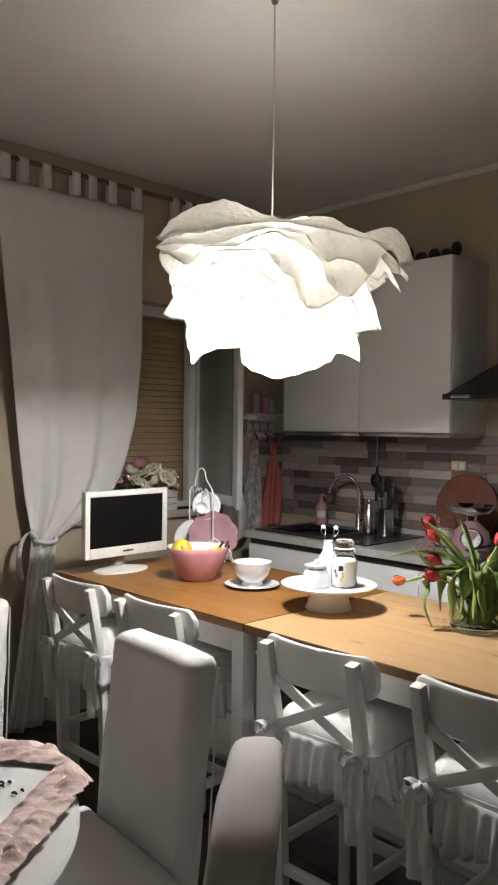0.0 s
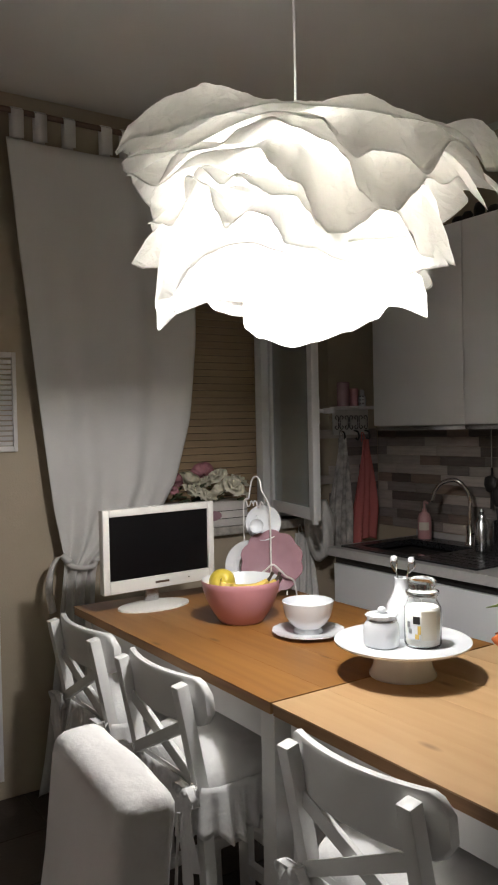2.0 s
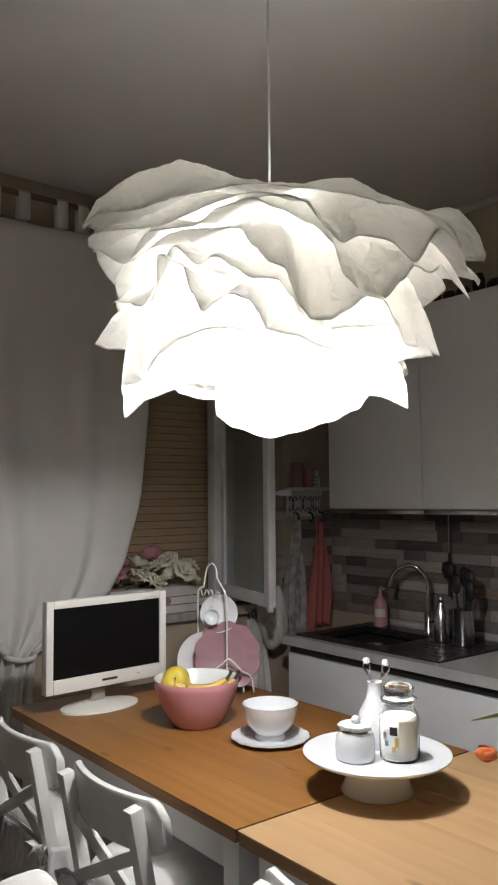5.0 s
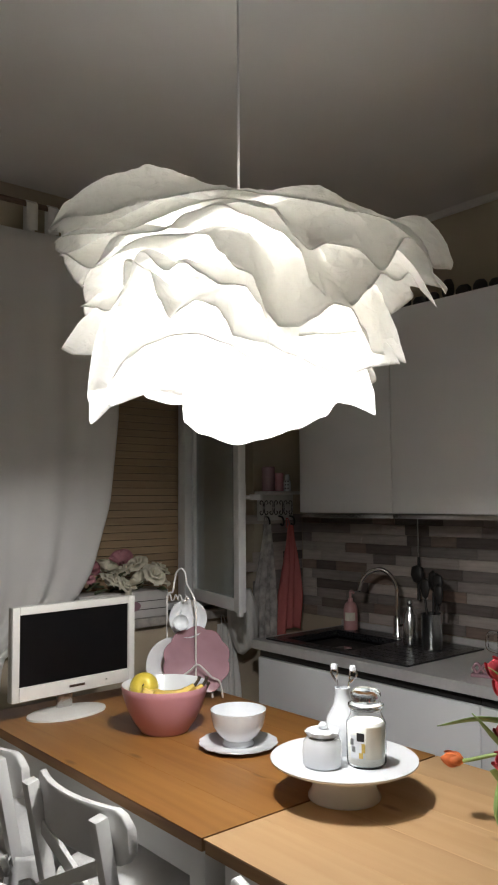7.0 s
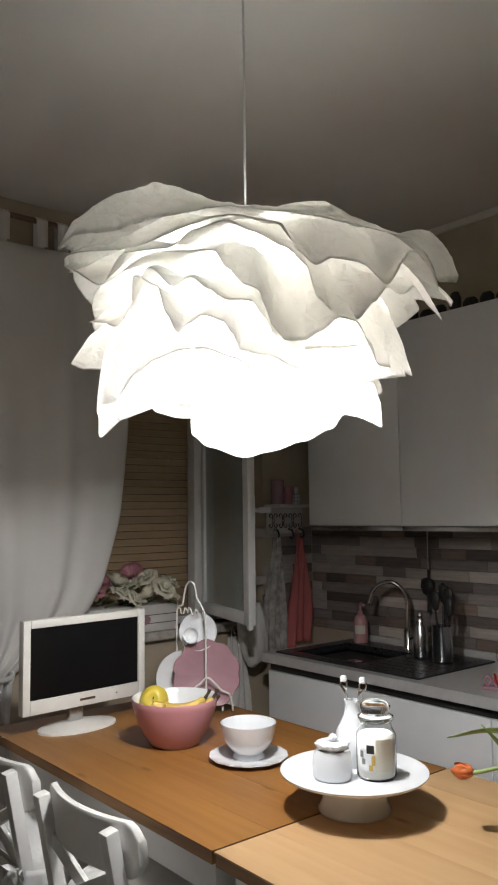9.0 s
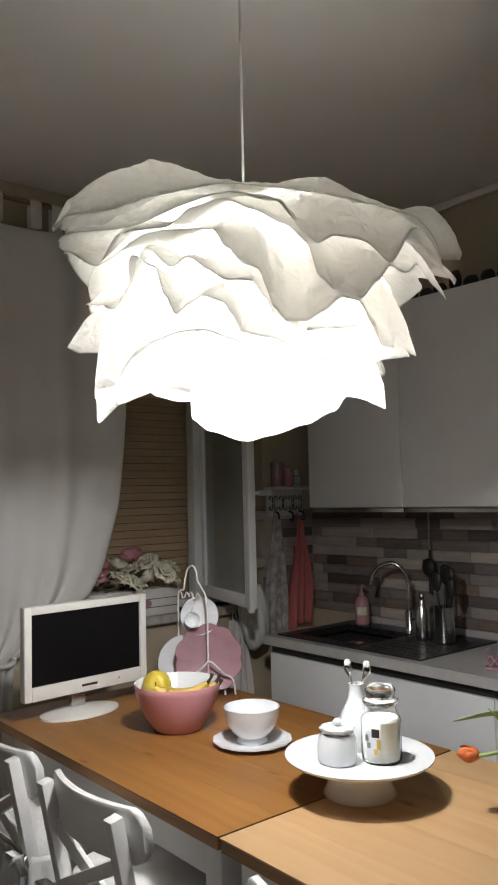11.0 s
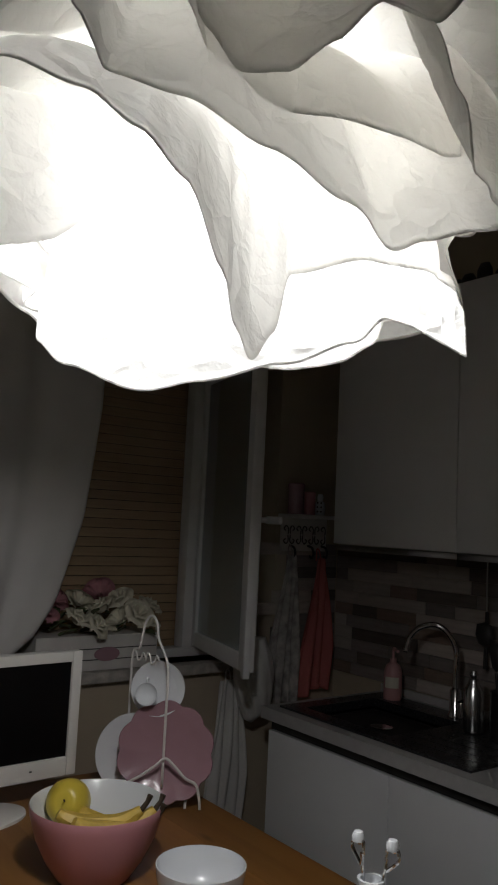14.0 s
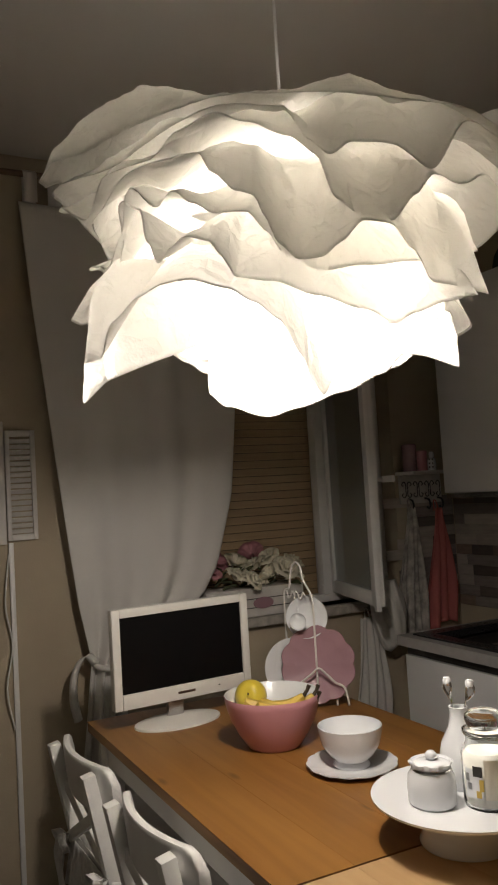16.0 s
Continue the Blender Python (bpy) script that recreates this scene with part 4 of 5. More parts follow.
part("bowl_body", lathe([(0, 0), (0.066, 0), (0.07, 0.004), (0.092, 0.035), (0.112, 0.075), (0.124, 0.115), (0.127, 0.132), (0.1255, 0.135)], 56), PINK, b, smooth=60)
part("bowl_lining", lathe([(0.1255, 0.135), (0.122, 0.131), (0.108, 0.078), (0.086, 0.038), (0.06, 0.012), (0, 0.008)], 56), PORCELAIN, b, "white glazed inside", 60)
ap = thing("apple", (-2.185, 2.205, ZC + 0.118), 0, "yellow apple lying in the pink bowl", "apple")
part("flesh", lathe([(0, 0.030), (0.012, 0.036), (0.026, 0.034), (0.041, 0.012), (0.043, -0.006), (0.034, -0.030), (0.018, -0.041), (0.006, -0.038), (0, -0.035)], 28), APPLE, ap, smooth=180)
part("stalk", tube([(0, 0, 0.03), (0.004, 0.002, 0.05)], 0.0018, 6), STALK, ap)
ap.rotation_euler = (radians(70), 0, radians(50))


def banana(at, turn, tip):
    n = thing("banana", at, turn, "ripe yellow banana with brown ends in the bowl", "banana", "bananas")
    p = smoothpath([(-0.072, 0.0, 0.02), (-0.05, 0, 0.008), (-0.02, 0, 0.0), (0.03, 0, 0.0), (0.058, 0, 0.010), (0.08, 0, 0.026)], 5)
    k = len(p)
    part("fruit", tube(p, [0.004 + 0.0145 * math.sin(math.pi * min(1, 0.08 + i / k * 0.9)) ** 0.6 for i in range(k)], 7), BANANA, n, smooth=50)
    part("stem", tube([(0.078, 0, 0.024), (0.090, 0, 0.040), (0.095, 0, 0.052)], [0.0055, 0.0045, 0.006], 7), STALK, n)


banana((-2.078, 2.215, ZC + 0.108), 62, 1)
banana((-2.055, 2.235, ZC + 0.104), 78, 1)
banana((-2.095, 2.262, ZC + 0.09), 40, 1)

sc = thing("saucer", (-1.862, 2.303, ZC), 0, "white porcelain saucer with a scalloped rim", "saucer")
scallop = lambda a, r: 1 + (0.035 * abs(math.sin(7 * a)) - 0.015 if r > 0.07 else 0)
part("dish", lathe([(0, 0.0), (0.05, 0.0), (0.06, 0.003), (0.095, 0.009), (0.107, 0.012), (0.107, 0.0145), (0.094, 0.012), (0.058, 0.007), (0, 0.006)], 84, wave=scallop), PORCELAIN, sc, smooth=50)
cup = thing("cup", (-1.862, 2.303, ZC + 0.0065), 0, "large white footed porcelain cup on its saucer", "cup")
part("cup_body", lathe([(0, 0.0), (0.040, 0.0), (0.042, 0.004), (0.036, 0.014), (0.05, 0.026), (0.064, 0.046), (0.070, 0.070), (0.0725, 0.088), (0.0705, 0.0885), (0.067, 0.070), (0.06, 0.046), (0.044, 0.03), (0, 0.024)], 56), PORCELAIN, cup, smooth=60).matrix_basis = Matrix.Scale(1.06, 4)

SX, SY = -1.425, 2.255
cs = thing("cake_stand", (SX, SY, ZC), 0, "round white ceramic cake stand on a flared foot", "cake stand")
part("foot", lathe([(0, 0), (0.082, 0), (0.083, 0.004), (0.074, 0.02), (0.068, 0.05), (0.072, 0.073), (0, 0.073)], 48), PORCELAIN, cs, smooth=60)
part("plate", lathe([(0, 0.072), (0.10, 0.072), (0.158, 0.078), (0.167, 0.083), (0.1675, 0.087), (0.161, 0.0865), (0.10, 0.083), (0, 0.083)], 72), PORCELAIN, cs, smooth=60)
ZS = ZC + 0.0835
pot = thing("milk_pot", (SX + 0.002, SY - 0.068, ZS), 0, "small white ceramic pot with a gathered spout rim", "pot")
part("pot_body", lathe([(0, 0), (0.038, 0), (0.041, 0.005), (0.042, 0.03), (0.040, 0.052), (0.034, 0.062), (0.033, 0.067), (0.037, 0.076), (0.034, 0.078), (0.030, 0.07), (0, 0.068)], 48, wave=lambda a, r: 1 + (0.06 * math.sin(8 * a) if r > 0.0365 and r < 0.0375 else 0) + 0.10 * max(0, math.cos(a + 2.3)) ** 6), PORCELAIN, pot, smooth=60)
part("neck_band", lathe([(0.034, 0.060), (0.0362, 0.063), (0.0345, 0.066)], 36), STEEL, pot)
part("lid", lathe([(0, 0.095), (0.006, 0.094), (0.011, 0.088), (0.010, 0.082), (0.006, 0.079), (0.02, 0.077), (0.031, 0.074), (0.031, 0.072), (0, 0.072)], 36), PORCELAIN, pot, "domed lid with a ball knob", 60)
sp = thing("spoon_jar", (SX - 0.035, SY + 0.035, ZS), 0, "white long-necked ceramic jar holding two wire-handled spoons", "jar")
part("jar_body", lathe([(0, 0), (0.036, 0), (0.04, 0.01), (0.042, 0.05), (0.036, 0.08), (0.02, 0.11), (0.016, 0.135), (0.018, 0.147), (0.014, 0.147), (0.012, 0.12), (0, 0.11)], 36), PORCELAIN, sp, smooth=60)
for dx, lean in ((-0.006, -0.012), (0.007, 0.018)):
    s1 = part("spoon", tube([(dx, 0, 0.10), (dx + lean * 0.6, lean * 0.5, 0.175)], 0.0018, 6), CHROME, sp, "steel spoon with a heart-shaped porcelain handle end")
    bm = tube(smoothpath([(dx + lean * 0.6, lean * 0.5, 0.160), (dx + lean - 0.010, lean * 0.6, 0.178), (dx + lean - 0.006, lean * 0.6, 0.190), (dx + lean + 0.002, lean * 0.6, 0.186), (dx + lean + 0.009, lean * 0.6, 0.190), (dx + lean + 0.010, lean * 0.6, 0.177), (dx + lean * 0.6, lean * 0.5, 0.160)], 5), 0.0022, 6)
    part("handle_loop", bm, CHROME, s1)
    part("handle_knob", lathe([(0, 0.185), (0.008, 0.188), (0.009, 0.194), (0.006, 0.20), (0, 0.201)], 12, None, (dx + lean, lean * 0.6, 0)), PORCELAIN, s1)
cj = thing("candle_jar", (SX + 0.058, SY + 0.012, ZS), -40, "glass jar candle with white wax and a paper label", "candle")
part("wax", lathe([(0, 0.006), (0.0405, 0.006), (0.0415, 0.02), (0.0415, 0.088), (0.036, 0.095), (0, 0.093)], 36), WAX, cj)
o = part("glass_jar", lathe([(0, 0.0), (0.042, 0.0), (0.0445, 0.008), (0.0445, 0.092), (0.036, 0.108), (0.034, 0.118), (0.037, 0.122), (0.035, 0.124), (0.0325, 0.118), (0.0345, 0.107), (0.043, 0.091), (0.043, 0.008), (0.04, 0.003), (0, 0.003)], 40), GLASS, cj, smooth=60)
o.visible_shadow = False
o = part("glass_lid", lathe([(0.033, 0.119), (0.040, 0.126), (0.040, 0.132), (0.030, 0.136), (0.034, 0.148), (0.034, 0.156), (0.026, 0.163), (0, 0.165), (0, 0.1625), (0.025, 0.1605), (0.0315, 0.155), (0.0315, 0.148), (0.0275, 0.1355), (0.036, 0.131), (0.036, 0.127), (0.031, 0.1205), (0.033, 0.119)], 40), GLASS, cj, "domed glass lid", 60)
o.visible_shadow = False


def curved(r, a0, a1, z0, z1):
    return grid(12, 1, lambda u, v: Vector((r * math.cos(radians(a0 + (a1 - a0) * u)), r * math.sin(radians(a0 + (a1 - a0) * u)), z0 + (z1 - z0) * v)))


lab = part("label", curved(0.0452, -10, 38, 0.022, 0.090), LABEL, cj, "cream paper label")
part("label_print", curved(0.0454, -58, -14, 0.022, 0.072), PORCELAIN, lab)
for a0, a1, z0, z1, m in ((-36, -14, 0.060, 0.078, BLACKMATT), (-58, -46, 0.050, 0.064, STEEL), (-52, -40, 0.036, 0.048, STEEL), (-30, -18, 0.024, 0.036, GOLD), (-22, -12, 0.036, 0.056, GOLD)):
    part("printed_patch", curved(0.0457, a0, a1, z0, z1), m, lab)

# wire stand with plates
rk = thing("plate_rack", (-2.395, 2.545, ZC), 52, "white wire plate stand with scrolled top on the table", "plate rack")
R = 0.0034
def arch_at(k, z):
    """A place on the slanting arch: k runs from its rear post to its front post."""
    return (-0.098 + 0.104 * k, 0.045 - 0.105 * k, z)


bm = tube(smoothpath([arch_at(0, 0.02), arch_at(0, 0.2), arch_at(0.0, 0.315), arch_at(0.06, 0.345), arch_at(0.2, 0.352), arch_at(0.26, 0.385), arch_at(0.34, 0.42), arch_at(0.5, 0.435), arch_at(0.64, 0.42), arch_at(0.70, 0.385), arch_at(0.84, 0.36), arch_at(0.96, 0.335), arch_at(1.0, 0.30), arch_at(1.0, 0.2), arch_at(1.0, 0.05)], 6), R, 8)
part("arch", bm, WIRE, rk, smooth=180)
bm = bmesh.new()
for k in (0.14, 0.52):
    tube(smoothpath([arch_at(k - 0.14, 0.325), arch_at(k - 0.10, 0.343), arch_at(k - 0.02, 0.338), arch_at(k + 0.02, 0.322), arch_at(k + 0.10, 0.325), arch_at(k + 0.16, 0.342), arch_at(k + 0.24, 0.332)], 6), 0.0026, 6, bm)
part("scrollwork", bm, WIRE, rk, smooth=180)
bm = tube(smoothpath([(-0.085, -0.05, 0.004), (-0.080, -0.06, 0.05), (-0.045, -0.066, 0.075), (-0.012, -0.07, 0.10), (0.012, -0.07, 0.118), (0.036, -0.07, 0.10), (0.06, -0.066, 0.075), (0.085, -0.06, 0.06), (0.094, -0.058, 0.03), (0.097, -0.056, 0.004)], 6), R, 8)
part("front_guard", bm, WIRE, rk, smooth=180)
for x in (-0.062, 0.062):
    part("foot", tube(smoothpath([(x, -0.058, 0.004), (x, -0.05, 0.016), (x, 0.0, 0.02), (x, 0.06, 0.014), (x, 0.07, 0.003)], 4), R, 8), WIRE, rk, smooth=180)


def dish(name, at, r, mat, label, category, scall, lean, side=0):
    d = thing(name, (0, 0, 0), 0, label, category)
    d.matrix_basis = pose(-2.395, 2.545, ZC, 0, 0, 52) @ pose(*at) @ pose(0, 0, 0, 90 - lean, 0, side)
    w = (lambda a, q: 1 + (scall * abs(math.sin(5 * a)) - scall * 0.5 if q > r * 0.6 else 0))
    part("plate_body", lathe([(0, -0.004), (r * 0.6, -0.004), (r * 0.7, 0.0), (r * 0.97, 0.010), (r, 0.012), (r * 0.985, 0.015), (r * 0.7, 0.005), (r * 0.6, 0.0), (0, 0.0)], 90, wave=w), mat, d, smooth=50)
    return d


dish("plate", (0.008, -0.030, 0.122), 0.113, PINKPALE, "pale pink scalloped plate leaning in the wire stand", "plate", 0.075, 12)
dish("plate", (-0.075, 0.028, 0.098), 0.095, PORCELAIN, "white plate leaning behind the pink one in the stand", "plate", 0.0, 10)
dish("plate", (-0.022, 0.0, 0.262), 0.066, PORCELAIN, "small white saucer hung in the top of the stand", "plate", 0.0, 6)
hc = thing("cup", (0, 0, 0), 0, "white cup hanging from the top of the wire stand", "cup")
hc.matrix_basis = pose(-2.395, 2.545, ZC, 0, 0, 52) @ pose(-0.045, -0.022, 0.252) @ pose(0, 0, 0, 80, 0, 0) @ Matrix.Scale(0.6, 4)
part("cup_body", lathe([(0, 0), (0.022, 0), (0.036, 0.02), (0.045, 0.045), (0.043, 0.045), (0.033, 0.02), (0, 0.006)], 32), PORCELAIN, hc, smooth=60)
part("handle", tube(smoothpath([(0, 0.034, 0.018), (0, 0.055, 0.018), (0, 0.06, 0.034), (0, 0.042, 0.04)], 5), 0.004, 7), PORCELAIN, hc, smooth=180)

# ---- vase of tulips ----
LEAF = material("tulip_leaf", (0.23, 0.34, 0.11), 0.45, var=0.25, scale=14, stretch=(3, 3, 0.6))
STEM = material("tulip_stem", (0.30, 0.40, 0.14), 0.5, var=0.2, scale=20)
PETAL = material("red_tulip_petal", (0.58, 0.06, 0.08), 0.45, var=0.3, scale=25, dirt=0.35, dirt_color=(0.62, 0.20, 0.03))
PETAL2 = material("orange_tulip_petal", (0.66, 0.17, 0.05), 0.45, var=0.3, scale=25, dirt=1.0, dirt_color=(0.78, 0.55, 0.12))
WATER = glass_material("water", (0.95, 0.98, 0.95), 0.02, 1.33)
VX, VY = -0.935, 2.405
vase = thing("glass_vase", (VX, VY, ZC), 0, "round clear glass vase half full of water", "vase")
VASEGLASS = glass_material("green_tinted_glass", (0.86, 0.94, 0.80), 0.03, 1.2)
o = part("glass_wall", lathe([(0, 0), (0.078, 0), (0.086, 0.01), (0.088, 0.05), (0.080, 0.11), (0.072, 0.16), (0.074, 0.175), (0.071, 0.175), (0.069, 0.16), (0.077, 0.11), (0.084, 0.05), (0.08, 0.014), (0, 0.012)], 56), VASEGLASS, vase, smooth=60)
o.visible_shadow = False
o = part("water", lathe([(0, 0.0135), (0.079, 0.0145), (0.083, 0.05), (0.0775, 0.10), (0, 0.10)], 48), WATER, vase, smooth=60)
o.visible_shadow = False


def tulip(base, mid, tip, mat, nod, size=1.0):
    t = thing("tulip", (VX, VY, ZC), 0, "red tulip with a pale green stem standing in the vase" if mat is PETAL else "orange-yellow tulip drooping out of the vase", "tulip", "tulips in the vase")
    p = smoothpath([base, ((base[0] + mid[0]) / 2, (base[1] + mid[1]) / 2, (base[2] + mid[2]) / 2 + 0.01), mid, tip], 6)
    part("stem", tube(p, 0.0042, 7), STEM, t, smooth=180)
    head = part("flower_head", lathe([(0, 0), (0.008, 0.001), (0.017, 0.012), (0.0195, 0.026), (0.016, 0.042), (0.010, 0.052), (0.008, 0.051), (0.012, 0.04), (0, 0.02)], 18, wave=lambda a, r: 1 + 0.10 * math.cos(3 * a)), mat, t, smooth=60)
    d = (p[-1] - p[-3]).normalized()
    d = (d * (1 - nod) + Vector((d.x, d.y, 0)) * nod).normalized()
    m = d.to_track_quat("Z", "Y").to_matrix().to_4x4()
    head.matrix_basis = Matrix.Translation(p[-1]) @ m @ Matrix.Scale(size, 4)
    for k in range(3):
        pet = part("petal", grid(4, 6, lambda u, v: Vector(((u - 0.5) * 0.034 * math.sin(math.pi * (0.12 + 0.8 * v)), 0.0205 * math.sin(math.pi * (0.1 + 0.62 * v)) - 0.25 * abs(u - 0.5) ** 2 * 0.05, 0.002 + 0.056 * v))), mat, t, smooth=180)
        pet.matrix_basis = Matrix.Translation(p[-1]) @ m @ pose(0, 0, 0, 0, 0, 120 * k + 30) @ Matrix.Scale(size, 4)


def blade(points, width, seed):
    """A long tulip leaf, folded along its middle."""
    t = thing("tulip_leaf", (VX, VY, ZC), 0, "long green tulip leaf arching out of the vase", "leaf", "tulip leaves in the vase")
    p = smoothpath(points, 6)
    m = len(p) - 1

    def at(u, v):
        i = round(v * m)
        d = (p[min(i + 1, m)] - p[max(i - 1, 0)]).normalized()
        s = d.cross(Vector((0.3 * math.sin(seed), 0.3, 0.9))).normalized()
        n = s.cross(d)
        w = width * math.sin(math.pi * (0.12 + 0.87 * v)) ** 0.8
        x = 2 * u - 1
        return p[i] + s * w * x + n * w * 0.45 * abs(x)
    o = part("leaf_blade", grid(4, m, at), LEAF, t, smooth=180)
    o.modifiers.new("thick", "SOLIDIFY").thickness = 0.0012


E1 = Vector((-0.869, -0.495, 0))     # across the table, away from the hob
E2 = Vector((0.495, -0.869, 0))      # towards the stools
def at_vase(a, bb, z):
    q = E1 * a + E2 * bb
    return (q.x, q.y, z)


for mid, tip, m, nod in (((0.05, 0.0, 0.20), (0.135, 0.02, 0.31), PETAL, 0), ((0.06, -0.02, 0.18), (0.125, -0.02, 0.265), PETAL, 0), ((0.05, 0.03, 0.16), (0.112, 0.04, 0.205), PETAL, 0.2), ((0.06, 0.04, 0.13), (0.115, 0.07, 0.165), PETAL, 0.4),
                         ((0.12, -0.03, 0.155), (0.232, -0.062, 0.122), PETAL2, 1.0), ((-0.02, 0.02, 0.19), (-0.055, 0.02, 0.265), PETAL, 0), ((-0.05, 0.0, 0.18), (-0.13, 0.0, 0.235), PETAL2, 0.5), ((-0.01, -0.03, 0.19), (-0.03, -0.05, 0.205), PETAL2, 0.2), ((-0.07, 0.04, 0.17), (-0.16, 0.06, 0.255), PETAL, 0.1)):
    tulip(at_vase(-mid[0] * 0.5, -mid[1] * 0.5, 0.02), at_vase(*mid), at_vase(*tip), m, nod, 0.78 if nod == 1 else 0.92)
for k, pts in enumerate((((0, 0, 0.05), (0.06, 0.03, 0.20), (0.17, 0.04, 0.235), (0.27, 0.05, 0.22)), ((0, 0, 0.04), (0.04, 0.02, 0.19), (0.11, 0.04, 0.29), (0.17, 0.04, 0.34)), ((0, 0, 0.05), (0.05, 0.05, 0.17), (0.135, 0.06, 0.165), (0.165, 0.07, 0.08), (0.135, 0.08, 0.01)),
                           ((0, 0, 0.05), (0.06, 0.04, 0.18), (0.14, 0.07, 0.19), (0.20, 0.09, 0.26)), ((0, 0, 0.04), (0.0, 0.05, 0.17), (0.0, 0.10, 0.16), (-0.02, 0.12, 0.06)), ((0, 0, 0.04), (-0.04, 0.03, 0.18), (-0.09, 0.06, 0.27), (-0.12, 0.07, 0.33)),
                           ((0, 0, 0.04), (-0.06, 0.05, 0.17), (-0.12, 0.08, 0.15), (-0.15, 0.10, 0.06)), ((0, 0, 0.04), (-0.05, 0.0, 0.18), (-0.15, 0.02, 0.24), (-0.22, 0.03, 0.23)), ((0, 0, 0.04), (0.02, 0.04, 0.18), (0.045, 0.09, 0.13), (0.055, 0.10, 0.04)), ((0, 0, 0.04), (0.02, -0.04, 0.2), (0.05, -0.08, 0.3), (0.06, -0.1, 0.33)))):
    blade([at_vase(*q) for q in pts], 0.024, k)
for k in range(7):      # leaf bases crowded inside the glass
    a = 0.9 * k + 0.3
    c, d = math.cos(a), math.sin(a)
    blade([at_vase(0.02 * c, 0.02 * d, 0.018), at_vase(0.05 * c, 0.05 * d, 0.07), at_vase(0.055 * c, 0.055 * d, 0.13), at_vase(0.07 * c, 0.07 * d, 0.20), at_vase(0.10 * c, 0.10 * d, 0.235)], 0.021, k + 20)
for k, (c, d) in enumerate(((0.6, 0.8), (0.95, 0.2), (-0.5, 0.85), (0.1, 1.0))):
    blade([at_vase(0.02 * c, 0.02 * d, 0.06), at_vase(0.06 * c, 0.06 * d, 0.18), at_vase(0.10 * c, 0.10 * d, 0.185), at_vase(0.125 * c, 0.125 * d, 0.12), at_vase(0.12 * c, 0.12 * d, 0.05)], 0.02, k + 31)

# ---- on the worktop and the kitchen wall ----
ZK = ZT + 0.0005
ZR2 = ZT + 0.0075
TERRA = material("reddish_wood_board", (0.15, 0.05, 0.03), 0.55, var=0.2, scale=20)
SOAP = material("pink_soap_bottle", (0.55, 0.30, 0.30), 0.35, var=0.08)
YELLOW = material("yellowed_socket_plastic", (0.55, 0.48, 0.28), 0.5)

so = thing("soap_dispenser", (-2.80, 3.785, ZR2), 0, "pink soap bottle with a pump on the sink rim", "soap dispenser")
part("bottle", lathe([(0, 0), (0.033, 0), (0.035, 0.006), (0.034, 0.10), (0.026, 0.125), (0.013, 0.135), (0.012, 0.15), (0, 0.15)], 28), SOAP, so)
part("pump", tube(smoothpath([(0, 0, 0.148), (0, 0, 0.18), (0.01, -0.005, 0.187), (0.04, -0.02, 0.182)], 5), 0.006, 8), SOAP, so)
part("label", curved(0.0353, -100, -10, 0.045, 0.085), LABEL, so, "pale printed label")
bo = thing("steel_bottle", (-2.342, 3.665, ZR2 + 0.003), 0, "slim steel bottle standing on the drainer", "bottle")
part("bottle_body", lathe([(0, 0), (0.030, 0), (0.032, 0.006), (0.032, 0.13), (0.018, 0.15), (0.016, 0.165), (0, 0.168)], 28), STEEL, bo)
part("knob", lathe([(0, 0.165), (0.008, 0.168), (0.014, 0.178), (0.010, 0.19), (0, 0.192)], 16), STEEL, bo)
ut = thing("utensil_pot", (-2.225, 3.66, ZR2 + 0.003), 0, "steel pot holding black kitchen utensils", "pot")
part("pot_body", lathe([(0, 0), (0.042, 0), (0.043, 0.004), (0.043, 0.145), (0.0455, 0.148), (0.041, 0.146), (0.041, 0.01), (0, 0.008)], 32), STEEL, ut)
for k, (dx, dy, h, r, flat) in enumerate(((-0.03, 0.0, 0.25, 0.03, 0.35), (0.02, 0.02, 0.27, 0.034, 0.3), (0.045, -0.01, 0.23, 0.028, 0.4), (-0.01, 0.03, 0.28, 0.03, 0.3))):
    bm = tube([(dx * 0.3, dy * 0.3, 0.02), (dx, dy, h - 0.05)], 0.005, 7)
    h2 = lathe([(0, -0.05), (r * 0.6, -0.035), (r, 0.0), (r * 0.9, 0.03), (0, 0.045)], 16)
    for v in h2.verts:
        v.co = (v.co.x * 0.8 + dx, v.co.y * flat + dy, v.co.z + h)
    add(bm, h2)
    part("utensil", bm, BLACKMATT, ut, "black plastic kitchen utensil", 60)
la = thing("ladle", (-2.432, 3.85, 0), 0, "black ladle hanging from a steel hook under the cabinet", "ladle")
part("hook_rod", tube([(0, 0, 1.477), (0, 0.0, 1.29)], 0.004, 8), STEEL, la)
part("handle", tube([(0, 0, 1.295), (0, -0.005, 1.10)], [0.006, 0.008], 8), BLACKMATT, la)
bm = lathe([(0, -0.04), (0.024, -0.03), (0.036, 0.0), (0.03, 0.035), (0, 0.045)], 20)
for v in bm.verts:
    v.co = (v.co.x, v.co.y * 0.5 - 0.012, v.co.z + 1.215)
part("scoop", bm, BLACKMATT, la, smooth=180)

bd = thing("round_board", (-1.84, 3.842, ZK + 0.03), 0, "round reddish wooden board leaning on the tiled wall", "board")
bm = lathe([(0, 0), (0.178, 0), (0.182, 0.004), (0.182, 0.014), (0.178, 0.018), (0, 0.018)], 56)
bm.transform(pose(0, 0.012, 0.152, 82, 0, 0))
part("disc", bm, TERRA, bd, "dark reddish round disc")
part("stand_foot", box(-0.05, 0.05, -0.015, 0.03, -0.03, -0.018, 0.003), TERRA, bd)
